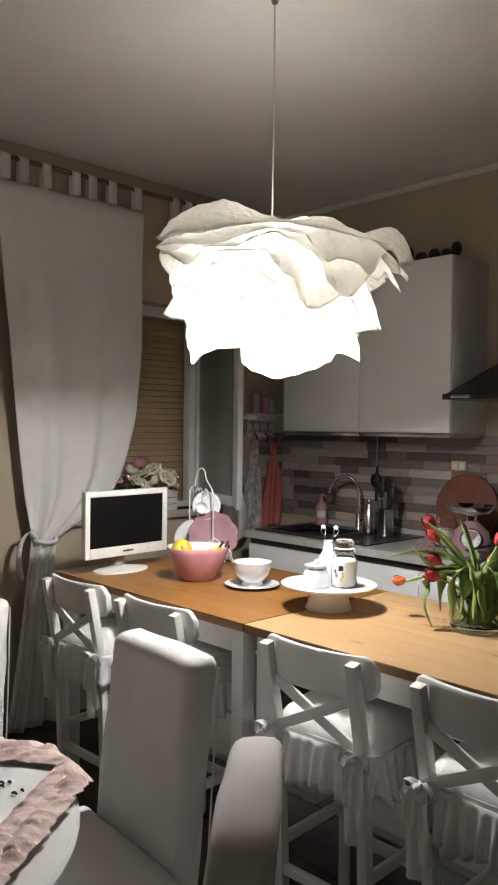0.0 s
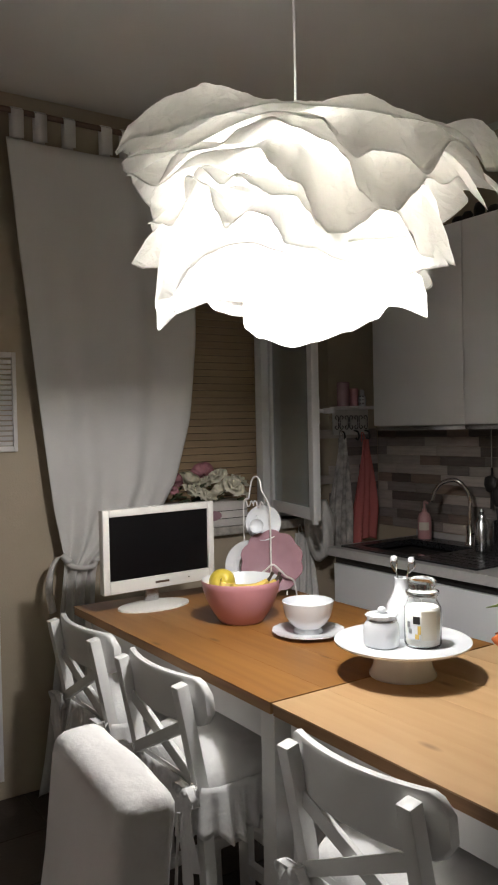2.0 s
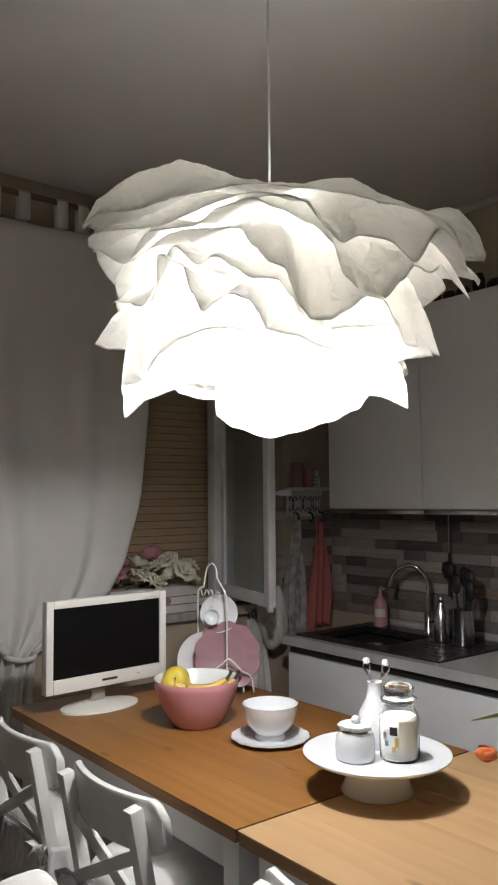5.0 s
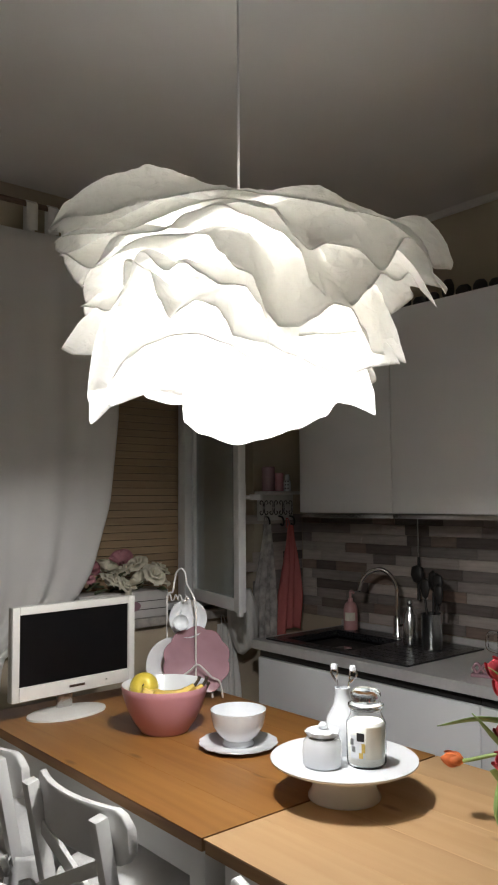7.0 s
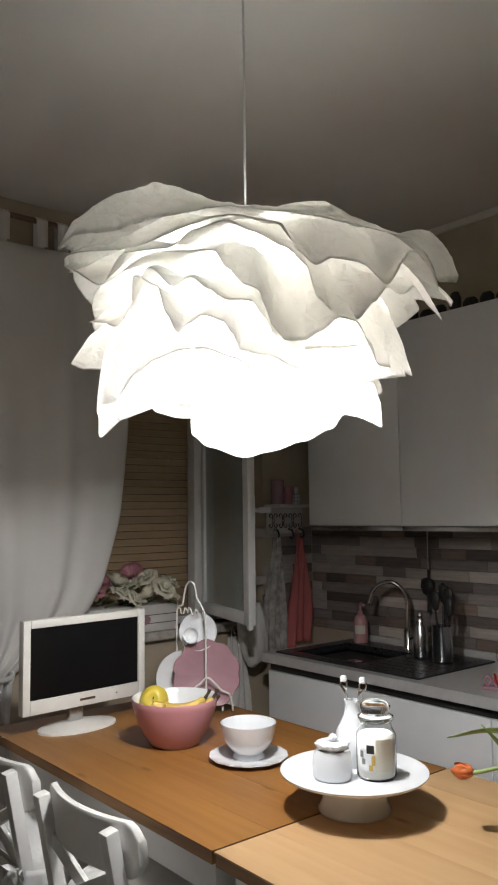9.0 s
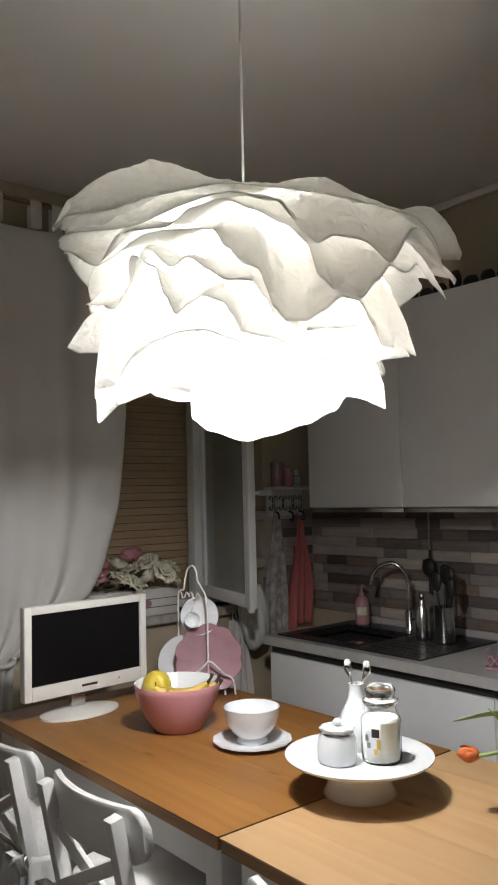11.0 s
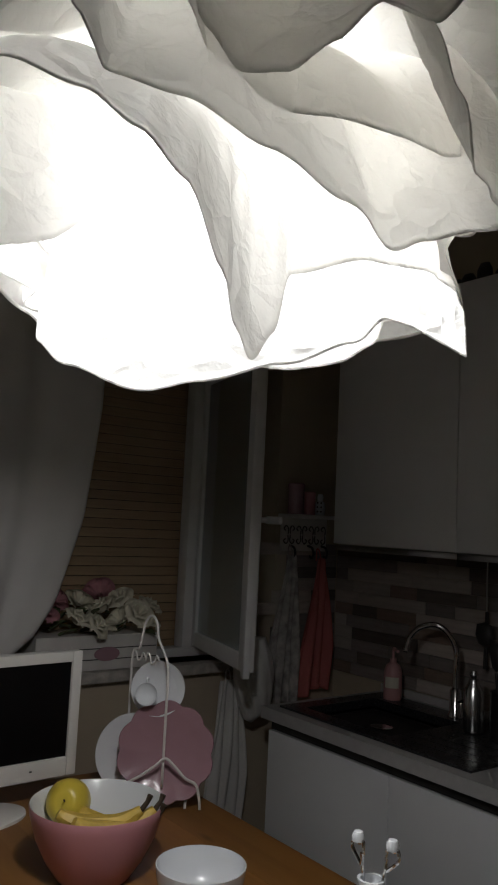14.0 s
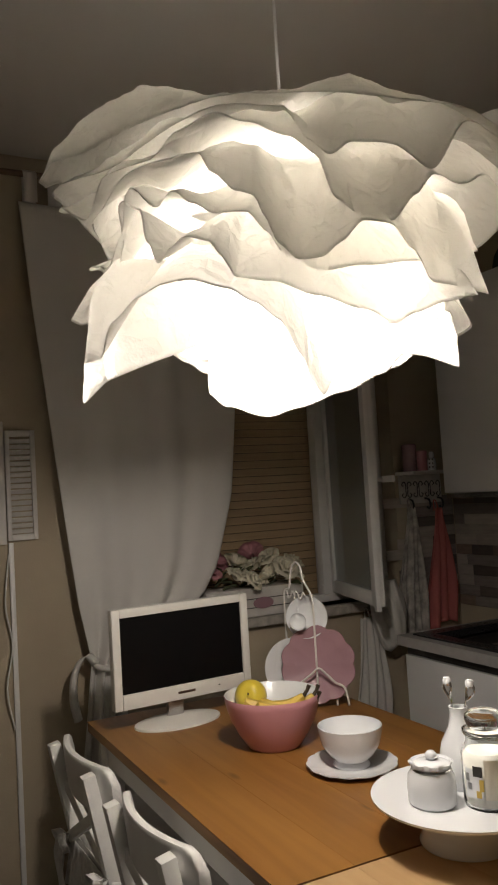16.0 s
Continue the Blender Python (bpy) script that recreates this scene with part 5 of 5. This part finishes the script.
ks = thing("kitchen_scale", (-1.665, 3.60, ZK), 30, "pale pink retro kitchen scale with a round dial", "scale")
bm = lathe([(0, 0), (1, 0), (1, 0.03), (0.85, 0.10), (0.45, 0.135), (0.3, 0.15), (0, 0.15)], 40)
for v in bm.verts:
    v.co.x, v.co.y = v.co.x * 0.10, v.co.y * 0.085
part("housing", bm, PINKPALE, ks, smooth=50)
bm = lathe([(0, 0.0), (0.052, 0.0), (0.052, 0.012), (0.046, 0.014), (0.046, 0.008), (0, 0.008)], 36)
bm.transform(pose(0, -0.067, 0.068, 72, 0, 0))
part("dial_rim", bm, CHROME, ks, "chrome dial ring")
bm = lathe([(0, 0.009), (0.045, 0.009), (0.045, 0.0095), (0, 0.0095)], 32)
bm.transform(pose(0, -0.067, 0.068, 72, 0, 0))
dial = part("dial", bm, PORCELAIN, ks, "white dial with a black needle")
bm = box(-0.0015, 0.0015, -0.012, 0.036, 0.0097, 0.0105)
bm.transform(pose(0, -0.067, 0.068, 72, 0, 0) @ pose(0, 0, 0, 0, 0, -40))
part("needle", bm, BLACKMATT, dial)
for k in range(12):
    bm = box(-0.0012, 0.0012, 0.034, 0.042, 0.0097, 0.0102)
    bm.transform(pose(0, -0.067, 0.068, 72, 0, 0) @ pose(0, 0, 0, 0, 0, 30 * k))
    part("dial_mark", bm, BLACKMATT, dial)
for dx in (-0.02, 0.02):
    part("pillar", tube([(dx, 0, 0.14), (dx, 0, 0.175)], 0.006, 8), CHROME, ks)
part("pan", lathe([(0, 0.175), (0.04, 0.175), (0.10, 0.195), (0.125, 0.225), (0.122, 0.226), (0.098, 0.198), (0.04, 0.179), (0, 0.179)], 44), CHROME, ks, "shallow steel pan", 60)
gj = thing("storage_jar", (-1.835, 3.64, ZK), 0, "clear ribbed glass storage jar with a handle", "jar")
o = part("jar_glass", lathe([(0, 0), (0.05, 0), (0.055, 0.01), (0.055, 0.12), (0.045, 0.14), (0.047, 0.15), (0.043, 0.15), (0.041, 0.14), (0.051, 0.118), (0.051, 0.012), (0, 0.008)], 36, wave=lambda a, r: 1 + 0.02 * math.cos(14 * a)), GLASS, gj, smooth=60)
part("contents", lathe([(0, 0.009), (0.048, 0.012), (0.049, 0.09), (0, 0.095)], 28), LABEL, gj)
part("handle", tube(smoothpath([(-0.05, -0.02, 0.12), (-0.085, -0.03, 0.115), (-0.09, -0.03, 0.06), (-0.052, -0.02, 0.045)], 5), 0.006, 8), GLASS, gj, smooth=180)
sg = thing("sponge_holder", (-1.80, 3.40, ZK), 20, "small pink openwork sponge holder on the worktop", "sponge holder")
bm = bmesh.new()
for k in range(3):
    tube(smoothpath([(-0.03 + 0.03 * k, 0, 0.012), (-0.042 + 0.03 * k, 0, 0.03), (-0.03 + 0.03 * k, 0, 0.046), (-0.018 + 0.03 * k, 0, 0.03), (-0.03 + 0.03 * k, 0, 0.012)], 5), 0.006, 7, bm)
part("rings", bm, PINKPALE, sg, smooth=180)
part("base", box(-0.05, 0.05, -0.02, 0.02, 0.0, 0.012, 0.004), PINKPALE, sg)
hb = thing("gas_hob", (-1.28, 3.575, ZK), 0, "black gas hob with cast-iron pan supports", "hob")
part("plate", box(-0.29, 0.29, -0.25, 0.25, 0, 0.008, 0.003), BLACK, hb)
for x in (-0.145, 0.145):
    for y in (-0.12, 0.12):
        bn = part("burner", lathe([(0, 0.008), (0.045, 0.008), (0.045, 0.02), (0.03, 0.026), (0, 0.026)], 24, None, (x, y, 0)), BLACKMATT, hb)
    bm = bmesh.new()
    for p, q in (((x - 0.12, -0.22), (x + 0.12, -0.22)), ((x - 0.12, 0.22), (x + 0.12, 0.22)), ((x - 0.12, -0.22), (x - 0.12, 0.22)), ((x + 0.12, -0.22), (x + 0.12, 0.22)), ((x, -0.22), (x, -0.03)), ((x, 0.03), (x, 0.22)), ((x - 0.12, 0), (x + 0.12, 0))):
        bar((*p, 0.045), (*q, 0.045), 0.01, 0.01, 0.002, bm)
    for dx in (-0.12, 0.12):
        for dy in (-0.22, 0.22):
            bar((x + dx, dy, 0.006), (x + dx, dy, 0.045), 0.01, 0.01, 0.002, bm)
    part("pan_support", bm, BLACKMATT, hb)
for k in range(4):
    part("knob", lathe([(0, 0.008), (0.017, 0.008), (0.015, 0.03), (0, 0.03)], 18, None, (-0.12 + 0.08 * k, -0.215, 0)), BLACKMATT, hb)

hd = thing("cooker_hood", (0, 0, 0), 0, "black angled cooker hood with a short chimney", "cooker hood")
def frustum(a, bb):
    bm = bmesh.new()
    lo = [bm.verts.new((x, y, a[4])) for x, y in ((a[0], a[2]), (a[1], a[2]), (a[1], a[3]), (a[0], a[3]))]
    hi = [bm.verts.new((x, y, bb[4])) for x, y in ((bb[0], bb[2]), (bb[1], bb[2]), (bb[1], bb[3]), (bb[0], bb[3]))]
    bm.faces.new(lo)
    bm.faces.new(hi)
    for k in range(4):
        bm.faces.new((lo[k], lo[(k + 1) % 4], hi[(k + 1) % 4], hi[k]))
    bmesh.ops.bevel(bm, geom=bm.edges[:], offset=0.003, segments=1, affect="EDGES")
    return bm


part("lip", box(-1.728, -0.87, 3.42, YW - 0.005, 1.662, 1.69, 0.003), BLACK, hd)
part("canopy", frustum((-1.716, -0.88, 3.43, YW - 0.005, 1.69), (-1.43, -1.17, 3.62, YW - 0.005, 1.90)), BLACK, hd)
part("chimney", box(-1.43, -1.17, 3.62, YW - 0.005, 1.90, 2.46, 0.003), BLACK, hd)
part("control_plate", box(-1.68, -1.58, 3.419, 3.4225, 1.668, 1.684, 0.001), STEEL, hd, "steel control strip")
sk = thing("wall_socket", (-1.91, YW - 0.014, 1.325), 0, "yellowed double wall socket on the tiles", "socket")
part("cover_plate", box(-0.045, 0.045, -0.012, 0.002, -0.026, 0.026, 0.003), YELLOW, sk)
for dx in (-0.022, 0.022):
    part("outlet", box(dx - 0.015, dx + 0.015, -0.0145, -0.011, -0.018, 0.018, 0.002), LABEL, sk)

# black wooden letters standing on the wall cabinet, reduced to plain rounded shapes
fw = thing("cutout_ornament", (0, 3.64, 2.386), 0, "row of black wooden letters, as plain shapes, standing on the cabinet", "ornament")
part("curved_piece", tube(smoothpath([(-2.47, 0, 0.075), (-2.49, 0, 0.10), (-2.53, 0, 0.105), (-2.575, 0, 0.07), (-2.59, 0, 0.02), (-2.57, 0, 0.012), (-2.50, 0, 0.012)], 6), [0.022] + [0.018] * 35 + [0.02], 8), BLACKMATT, fw, smooth=180)
for x, r, h in ((-2.43, 0.034, 0.05), (-2.375, 0.03, 0.06), (-2.31, 0.03, 0.085), (-2.235, 0.034, 0.055), (-2.165, 0.036, 0.06), (-2.085, 0.03, 0.10), (-2.01, 0.038, 0.06), (-1.93, 0.034, 0.065), (-1.86, 0.03, 0.055), (-1.80, 0.03, 0.08)):
    bm = lathe([(0, -0.5), (0.6, -0.46), (1.0, -0.1), (0.95, 0.2), (0.6, 0.45), (0, 0.5)], 18)
    for v in bm.verts:
        v.co = (v.co.x * r + x, v.co.y * 0.018, (v.co.z + 0.5) * h)
    part("rounded_piece", bm, BLACKMATT, fw, smooth=180)

# ---- window side: shelf, towels, apron ----
REDCLOTH = sheet_material("coral_red_towel", (0.52, 0.165, 0.15), 0.08, 0.2, 70)
PRINT = material("printed_grey_linen", (0.40, 0.375, 0.35), 0.9, var=0.4, scale=28, bump=0.2)
SHELFW = material("aged_white_wood", (0.66, 0.63, 0.60), 0.6, var=0.1, scale=12)
sh = thing("wall_shelf", (XW, 0, 0), 0, "small white shelf with a pierced apron and hooks", "shelf")
sh.matrix_basis = Matrix.Translation((XW, -0.092, -0.156)) @ Matrix.Scale(1.1, 4)
part("board", box(0.002, 0.125, 3.315, 3.545, 1.588, 1.603, 0.003), SHELFW, sh)
ap2 = part("pierced_apron", box(0.012, 0.024, 3.32, 3.545, 1.465, 1.588, 0.003), SHELFW, sh, "pierced white panel with dark scrolls")
for k in range(7):
    y0, flip = 3.338 + 0.031 * k, 1 if k % 2 else -1
    bm = bmesh.new()
    for zc, up in ((1.545, 1), (1.506, -1)):
        tube(smoothpath([(0.026, y0 - 0.010 * flip, zc - 0.018 * up), (0.026, y0 - 0.011 * flip, zc + 0.004 * up), (0.026, y0, zc + 0.014 * up), (0.026, y0 + 0.010 * flip, zc + 0.003 * up), (0.026, y0 + 0.002 * flip, zc - 0.004 * up)], 4), 0.0022, 5, bm)
    part("scroll", bm, BLACKMATT, ap2, smooth=180)
for y in (3.36, 3.45, 3.52):
    part("hook", tube(smoothpath([(0.024, y, 1.485), (0.05, y, 1.478), (0.058, y, 1.455), (0.048, y, 1.44), (0.036, y, 1.448)], 5), 0.0045, 7), BLACKMATT, sh, "black iron hook", 180)


def hung(name, y0, y1, ztop, zbot, mat, label, category, seed, x=XW + 0.06, narrow=0.3, waves=3):
    h = thing(name, (0, 0, 0), 0, label, category)
    h.matrix_basis = Matrix.Translation((0, -0.092, -0.156)) @ Matrix.Diagonal((1, 1.1, 1.1, 1))
    yc, w = (y0 + y1) / 2, (y1 - y0)

    def at(u, v):
        ww = w * (narrow + (1 - narrow) * min(1, v * 1.5) ** 0.8)
        y = yc + (u - 0.5) * ww + 0.012 * math.sin(3 * v + seed)
        d = 0.016 * math.sin(2 * math.pi * waves * u + seed + v) * (0.4 + 0.6 * v) + 0.008 * math.sin(11 * u + 5 * v)
        z = ztop + (zbot - ztop) * v * (1 + 0.03 * math.sin(5 * u + seed))
        return Vector((x + d - 0.012 * v, y, z))
    o = part("cloth", grid(36, 30, at), mat, h, smooth=180)
    o.modifiers.new("thick", "SOLIDIFY").thickness = 0.004
    part("hanging_loop", tube(smoothpath([(x, yc - 0.012, ztop - 0.01), (x - 0.008, yc - 0.006, ztop + 0.03), (x - 0.008, yc + 0.006, ztop + 0.03), (x, yc + 0.012, ztop - 0.01)], 4), 0.003, 6), mat, h, smooth=180)
    return h


hung("kitchen_towel", 3.405, 3.56, 1.44, 0.94, REDCLOTH, "coral red towel hanging from a shelf hook", "towel", 1.0, narrow=0.18)
hung("apron", 3.27, 3.415, 1.45, 0.90, PRINT, "grey printed linen apron hanging from a hook", "apron", 2.2, narrow=0.25, waves=4)
hung("cloth", 3.0, 3.17, 1.02, 0.52, CLOTH, "white cotton cloth hanging below the window leaf", "cloth", 0.4, narrow=0.45, waves=4)


def sack_at(u, v):
    """A slack sack: gathered above, full in the middle, drawn to a corner below."""
    a = 2 * math.pi * u
    r = (0.30 + 0.70 * math.sin(math.pi * min(1.0, 0.12 + 0.80 * v)) ** 0.8) * (1.0 if v < 0.97 else 0.55)
    crease = 1 + 0.10 * math.sin(5 * a + 3 * v) * (1 - v) + 0.05 * math.sin(9 * a - 7 * v)
    return Vector((0.064 * r * crease * math.cos(a), 0.078 * r * crease * math.sin(a) + 0.03 * v * v, 0.30 - 0.30 * v + 0.018 * math.sin(a + 0.6) * v))


sack = thing("cloth_bag", (XW + 0.125, 3.365, 0.83), 0, "slack white cotton bag hanging full beside the window leaf", "bag")
bm = grid(40, 26, sack_at, wrap=True)
bmesh.ops.holes_fill(bm, edges=[e for e in bm.edges if e.is_boundary], sides=0)
part("sack", bm, CLOTH, sack, smooth=180)
part("drawstring", tube(smoothpath([(0.0, -0.01, 0.29), (-0.05, -0.004, 0.36), (-0.118, 0.0, 0.42)], 5), 0.003, 6), CLOTH, sack, smooth=180)
peg = thing("wall_peg", (XW, 3.329, 0.977), 0, "small dark wall peg holding the cotton cloth", "peg")
part("knob", tube([(0, 0, 0), (0.06, 0, 0.005)], [0.006, 0.009], 8), ROD, peg)
for x, y, r, h, m, lab2 in ((0.06, 3.352, 0.033, 0.126, PINKPALE, "pink storage tin with a lid on the shelf"), (0.065, 3.415, 0.024, 0.094, PINK, "small coral pink tin on the shelf")):
    c = thing("storage_tin", (XW + 1.1 * x, 1.1 * y - 0.092, 1.608), 0, lab2, "tin", "tins on the shelf")
    part("tin_body", lathe([(0, 0), (r, 0), (r, h * 0.82), (0, h * 0.82)], 28), m, c)
    part("lid", lathe([(0, h * 0.82), (r * 1.04, h * 0.82), (r * 1.04, h * 0.96), (r * 0.9, h), (0, h)], 28), m, c)
fg = thing("spice_shaker", (XW + 0.0715, 3.723, 1.608), 0, "white shaker with dark painted dots on the shelf", "shaker")
part("shaker_body", lathe([(0, 0), (0.02, 0), (0.022, 0.03), (0.018, 0.055), (0.012, 0.06), (0.014, 0.075), (0.010, 0.088), (0, 0.09)], 24), PORCELAIN, fg)
for k in range(6):
    bm = lathe([(0, 0), (0.004, 0.0), (0, 0.002)], 8)
    bm.transform(pose(0, 0, 0.015 + 0.018 * (k % 3), 0, 0, -70 + 40 * (k // 3)) @ pose(0.0215, 0, 0, 0, 90, 0))
    part("painted_dot", bm, BLACKMATT, fg)

# ---- roses in a wooden box on the sill ----
ROSE = material("cream_rose_petal", (0.80, 0.75, 0.60), 0.7, var=0.12, scale=25)
ROSEPINK = material("pink_rose_petal", (0.52, 0.24, 0.27), 0.7, var=0.15, scale=25)
fb = thing("flower_box", (XW + 0.0, 2.768, WZ0 + 0.0005), 0, "whitewashed wooden flower box on the window sill", "planter")
part("box_body", box(-0.14, 0.03, -0.23, 0.23, 0, 0.12, 0.005), SHELFW, fb)
for dz in (0.036, 0.073):
    part("groove", box(0.0302, 0.0315, -0.225, 0.225, dz, dz + 0.003), DARK, fb)
bm = lathe([(0, 0.0), (0.03, 0.0), (0.03, 0.003), (0, 0.003)], 24)
bm.transform(pose(0.03, 0.03, 0.055, 0, 90, 0) @ Matrix.Diagonal((0.8, 1.6, 1, 1)))
part("oval_plaque", bm, PINKPALE, fb, "oval painted plaque")
rnd = random.Random(4)


def rose(at, r, mat, label):
    q = thing("rose", at, rnd.uniform(0, 360), label, "rose", "roses in the flower box")
    tiltm = pose(0, 0, 0, rnd.uniform(-10, 35), rnd.uniform(20, 60), 0)
    for ring, (n, rr, op) in enumerate(((3, 0.35, 0.15), (5, 0.65, 0.4), (6, 1.0, 0.75))):
        for k in range(n):
            a = 2 * math.pi * (k + 0.5 * ring) / n

            def petal(u, v, a=a, rr=rr, op=op):
                b2 = a + (u - 0.5) * 1.5
                rad = r * rr * (0.25 + 0.75 * v ** 0.7 + op * 0.25 * v * v)
                z = r * (1.15 - 0.45 * rr) * math.sin(v * 1.9) - r * 0.25 * op * v ** 3 - 0.25 * r * (2 * u - 1) ** 2 * v
                return tiltm @ Vector((rad * math.cos(b2), rad * math.sin(b2), z))
            part("petal", grid(5, 5, petal), mat, q, smooth=180)


for y, x, z, m in ((-0.19, 0.02, 0.17, ROSEPINK), (-0.14, -0.03, 0.215, ROSEPINK), (-0.09, 0.04, 0.15, ROSE), (-0.03, 0.045, 0.135, ROSE), (0.02, 0.0, 0.18, ROSE), (0.06, 0.045, 0.15, ROSE), (0.12, 0.04, 0.165, ROSE), (0.16, 0.02, 0.135, ROSE), (0.10, -0.05, 0.2, ROSE), (0.03, -0.06, 0.225, ROSEPINK), (-0.05, -0.05, 0.2, ROSE), (0.19, -0.02, 0.18, ROSE)):
    rose((XW + x, 2.768 + 1.1 * y, WZ0 + 1.1 * z), rnd.uniform(0.043, 0.053), m, "cream silk rose in the flower box" if m is ROSE else "dusky pink silk rose in the flower box")
LEAFD = material("dark_silk_leaf", (0.12, 0.15, 0.07), 0.6, var=0.3, scale=20)
fo = thing("silk_foliage", (XW, 2.768, WZ0 + 0.12), 0, "dark green silk leaves between the roses", "foliage", "", "stuff")
bm = bmesh.new()
for k in range(20):
    b2 = grid(2, 4, lambda u, v: Vector(((u - 0.5) * 0.03 * math.sin(math.pi * v), 0.065 * v, 0.010 * abs(2 * u - 1) - 0.02 * v * v)))
    b2.transform(pose(rnd.uniform(-0.09, 0.05), rnd.uniform(-0.2, 0.2), rnd.uniform(-0.005, 0.08), rnd.uniform(0, 60), rnd.uniform(-30, 30), rnd.uniform(0, 360)))
    add(bm, b2)
part("leaves", bm, LEAFD, fo, smooth=180)

# ---- mirror with a louvred shutter, and the cable below it ----
wm = thing("wall_mirror", (XW, -0.03, 0), 0, "white wall mirror with a louvred side shutter", "mirror")
wm.matrix_basis = Matrix.Translation((XW, -0.125, -0.156)) @ Matrix.Scale(1.1, 4)
bm = bmesh.new()
for y0, y1, z0, z1 in ((1.36, 1.40, 1.43, 1.84), (1.68, 1.715, 1.43, 1.84), (1.40, 1.68, 1.43, 1.47), (1.40, 1.68, 1.80, 1.84)):
    box(0.003, 0.03, y0, y1, z0, z1, 0.003, bm)
part("mirror_frame", bm, SHELFW, wm)
part("mirror_glass", box(0.004, 0.012, 1.398, 1.682, 1.468, 1.802), MIRROR, wm, "clear mirror glass")
bm = bmesh.new()
for y0, y1, z0, z1 in ((1.72, 1.735, 1.44, 1.81), (1.805, 1.82, 1.44, 1.81), (1.735, 1.805, 1.44, 1.46), (1.735, 1.805, 1.79, 1.81)):
    box(0.003, 0.02, y0, y1, z0, z1, 0.002, bm)
lv = part("louvre_frame", bm, SHELFW, wm)
slm = mesh(bar((0.012, 1.736, 0), (0.012, 1.804, 0), 0.003, 0.016, 0.0008, None, (0.6, 0, 0.8)), "louvre", SHELFW, None)
for k in range(17):
    s = new("louvre", slm)
    s.parent, s.location = lv, (0, 0, 1.47 + 0.019 * k)
cb = thing("cable_conduit", (XW, 1.778, 0), 0, "thin white cable conduit running down the wall", "cable")
part("conduit", box(0.001, 0.014, -0.009, 0.009, 0.08, 1.42, 0.002), WHITE, cb)
part("loose_cable", tube(smoothpath([(0.012, -0.01, 1.38), (0.025, -0.03, 1.2), (0.02, -0.01, 1.05), (0.03, -0.035, 0.9), (0.014, -0.012, 0.75)], 6), 0.003, 6), WHITE, cb, "thin loose white cable", 180)

# ---- wall tiles and floor tiles ----
T = [material("tile_pale_grey_wood", (0.43, 0.375, 0.335), 0.4, var=0.14, scale=9, per_object=0.16, stretch=(1, 1, 9), bump=0.1),
     material("tile_mid_grey_wood", (0.235, 0.205, 0.186), 0.4, var=0.16, scale=9, per_object=0.2, stretch=(1, 1, 9), bump=0.1),
     material("tile_brown_wood", (0.23, 0.17, 0.135), 0.4, var=0.18, scale=9, per_object=0.2, stretch=(1, 1, 9), bump=0.1),
     material("tile_dark_wood", (0.135, 0.11, 0.096), 0.4, var=0.18, scale=9, per_object=0.2, stretch=(1, 1, 9), bump=0.1)]
tr = random.Random(11)
row = 0.0485
lens2 = [0.14, 0.21, 0.28, 0.36]
made = {}
def tile(parent, kind, length, at, turn):
    key = (kind, length)
    if key not in made:
        made[key] = mesh(box(0.0007, length - 0.0007, -0.009, 0, 0.0007, row - 0.0007, 0.0012, seg=1), "tile", T[kind])
    o = new("tile", made[key])
    o.parent = parent
    o.matrix_basis = pose(*at, 0, 0, turn)


for r in range(11):
    z = ZT + 0.031 + r * row
    x = XW + 0.008
    ln = tr.choice((0.07, 0.105, 0.14))
    tile(wall_north, tr.choice((0, 1, 2)), ln, (x, YW, z), 0)
    x += ln
    while x < -0.75:
        ln = tr.choice(lens2)
        tile(wall_north, tr.choices((0, 1, 2, 3), (3, 3, 3, 2))[0], ln, (x, YW, z + tr.uniform(-0.0003, 0.0003)), 0)
        x += ln
    y = 3.889
    while y > 3.64:
        ln = tr.choice(lens2[:3])
        tile(wall_west, tr.choices((0, 1, 2, 3), (3, 3, 3, 2))[0], ln, (XW, y - ln, z), 90)
        y -= ln
fl = mesh(box(0.0015, 0.3285, 0.0015, 0.3285, -0.012, 0, 0.002, seg=1), "tile", FLOOR)
for i in range(15):
    for j in range(16):
        o = new("tile", fl)
        o.parent, o.location = floor, (XW + 0.33 * i, YS + 0.33 * j, 0)
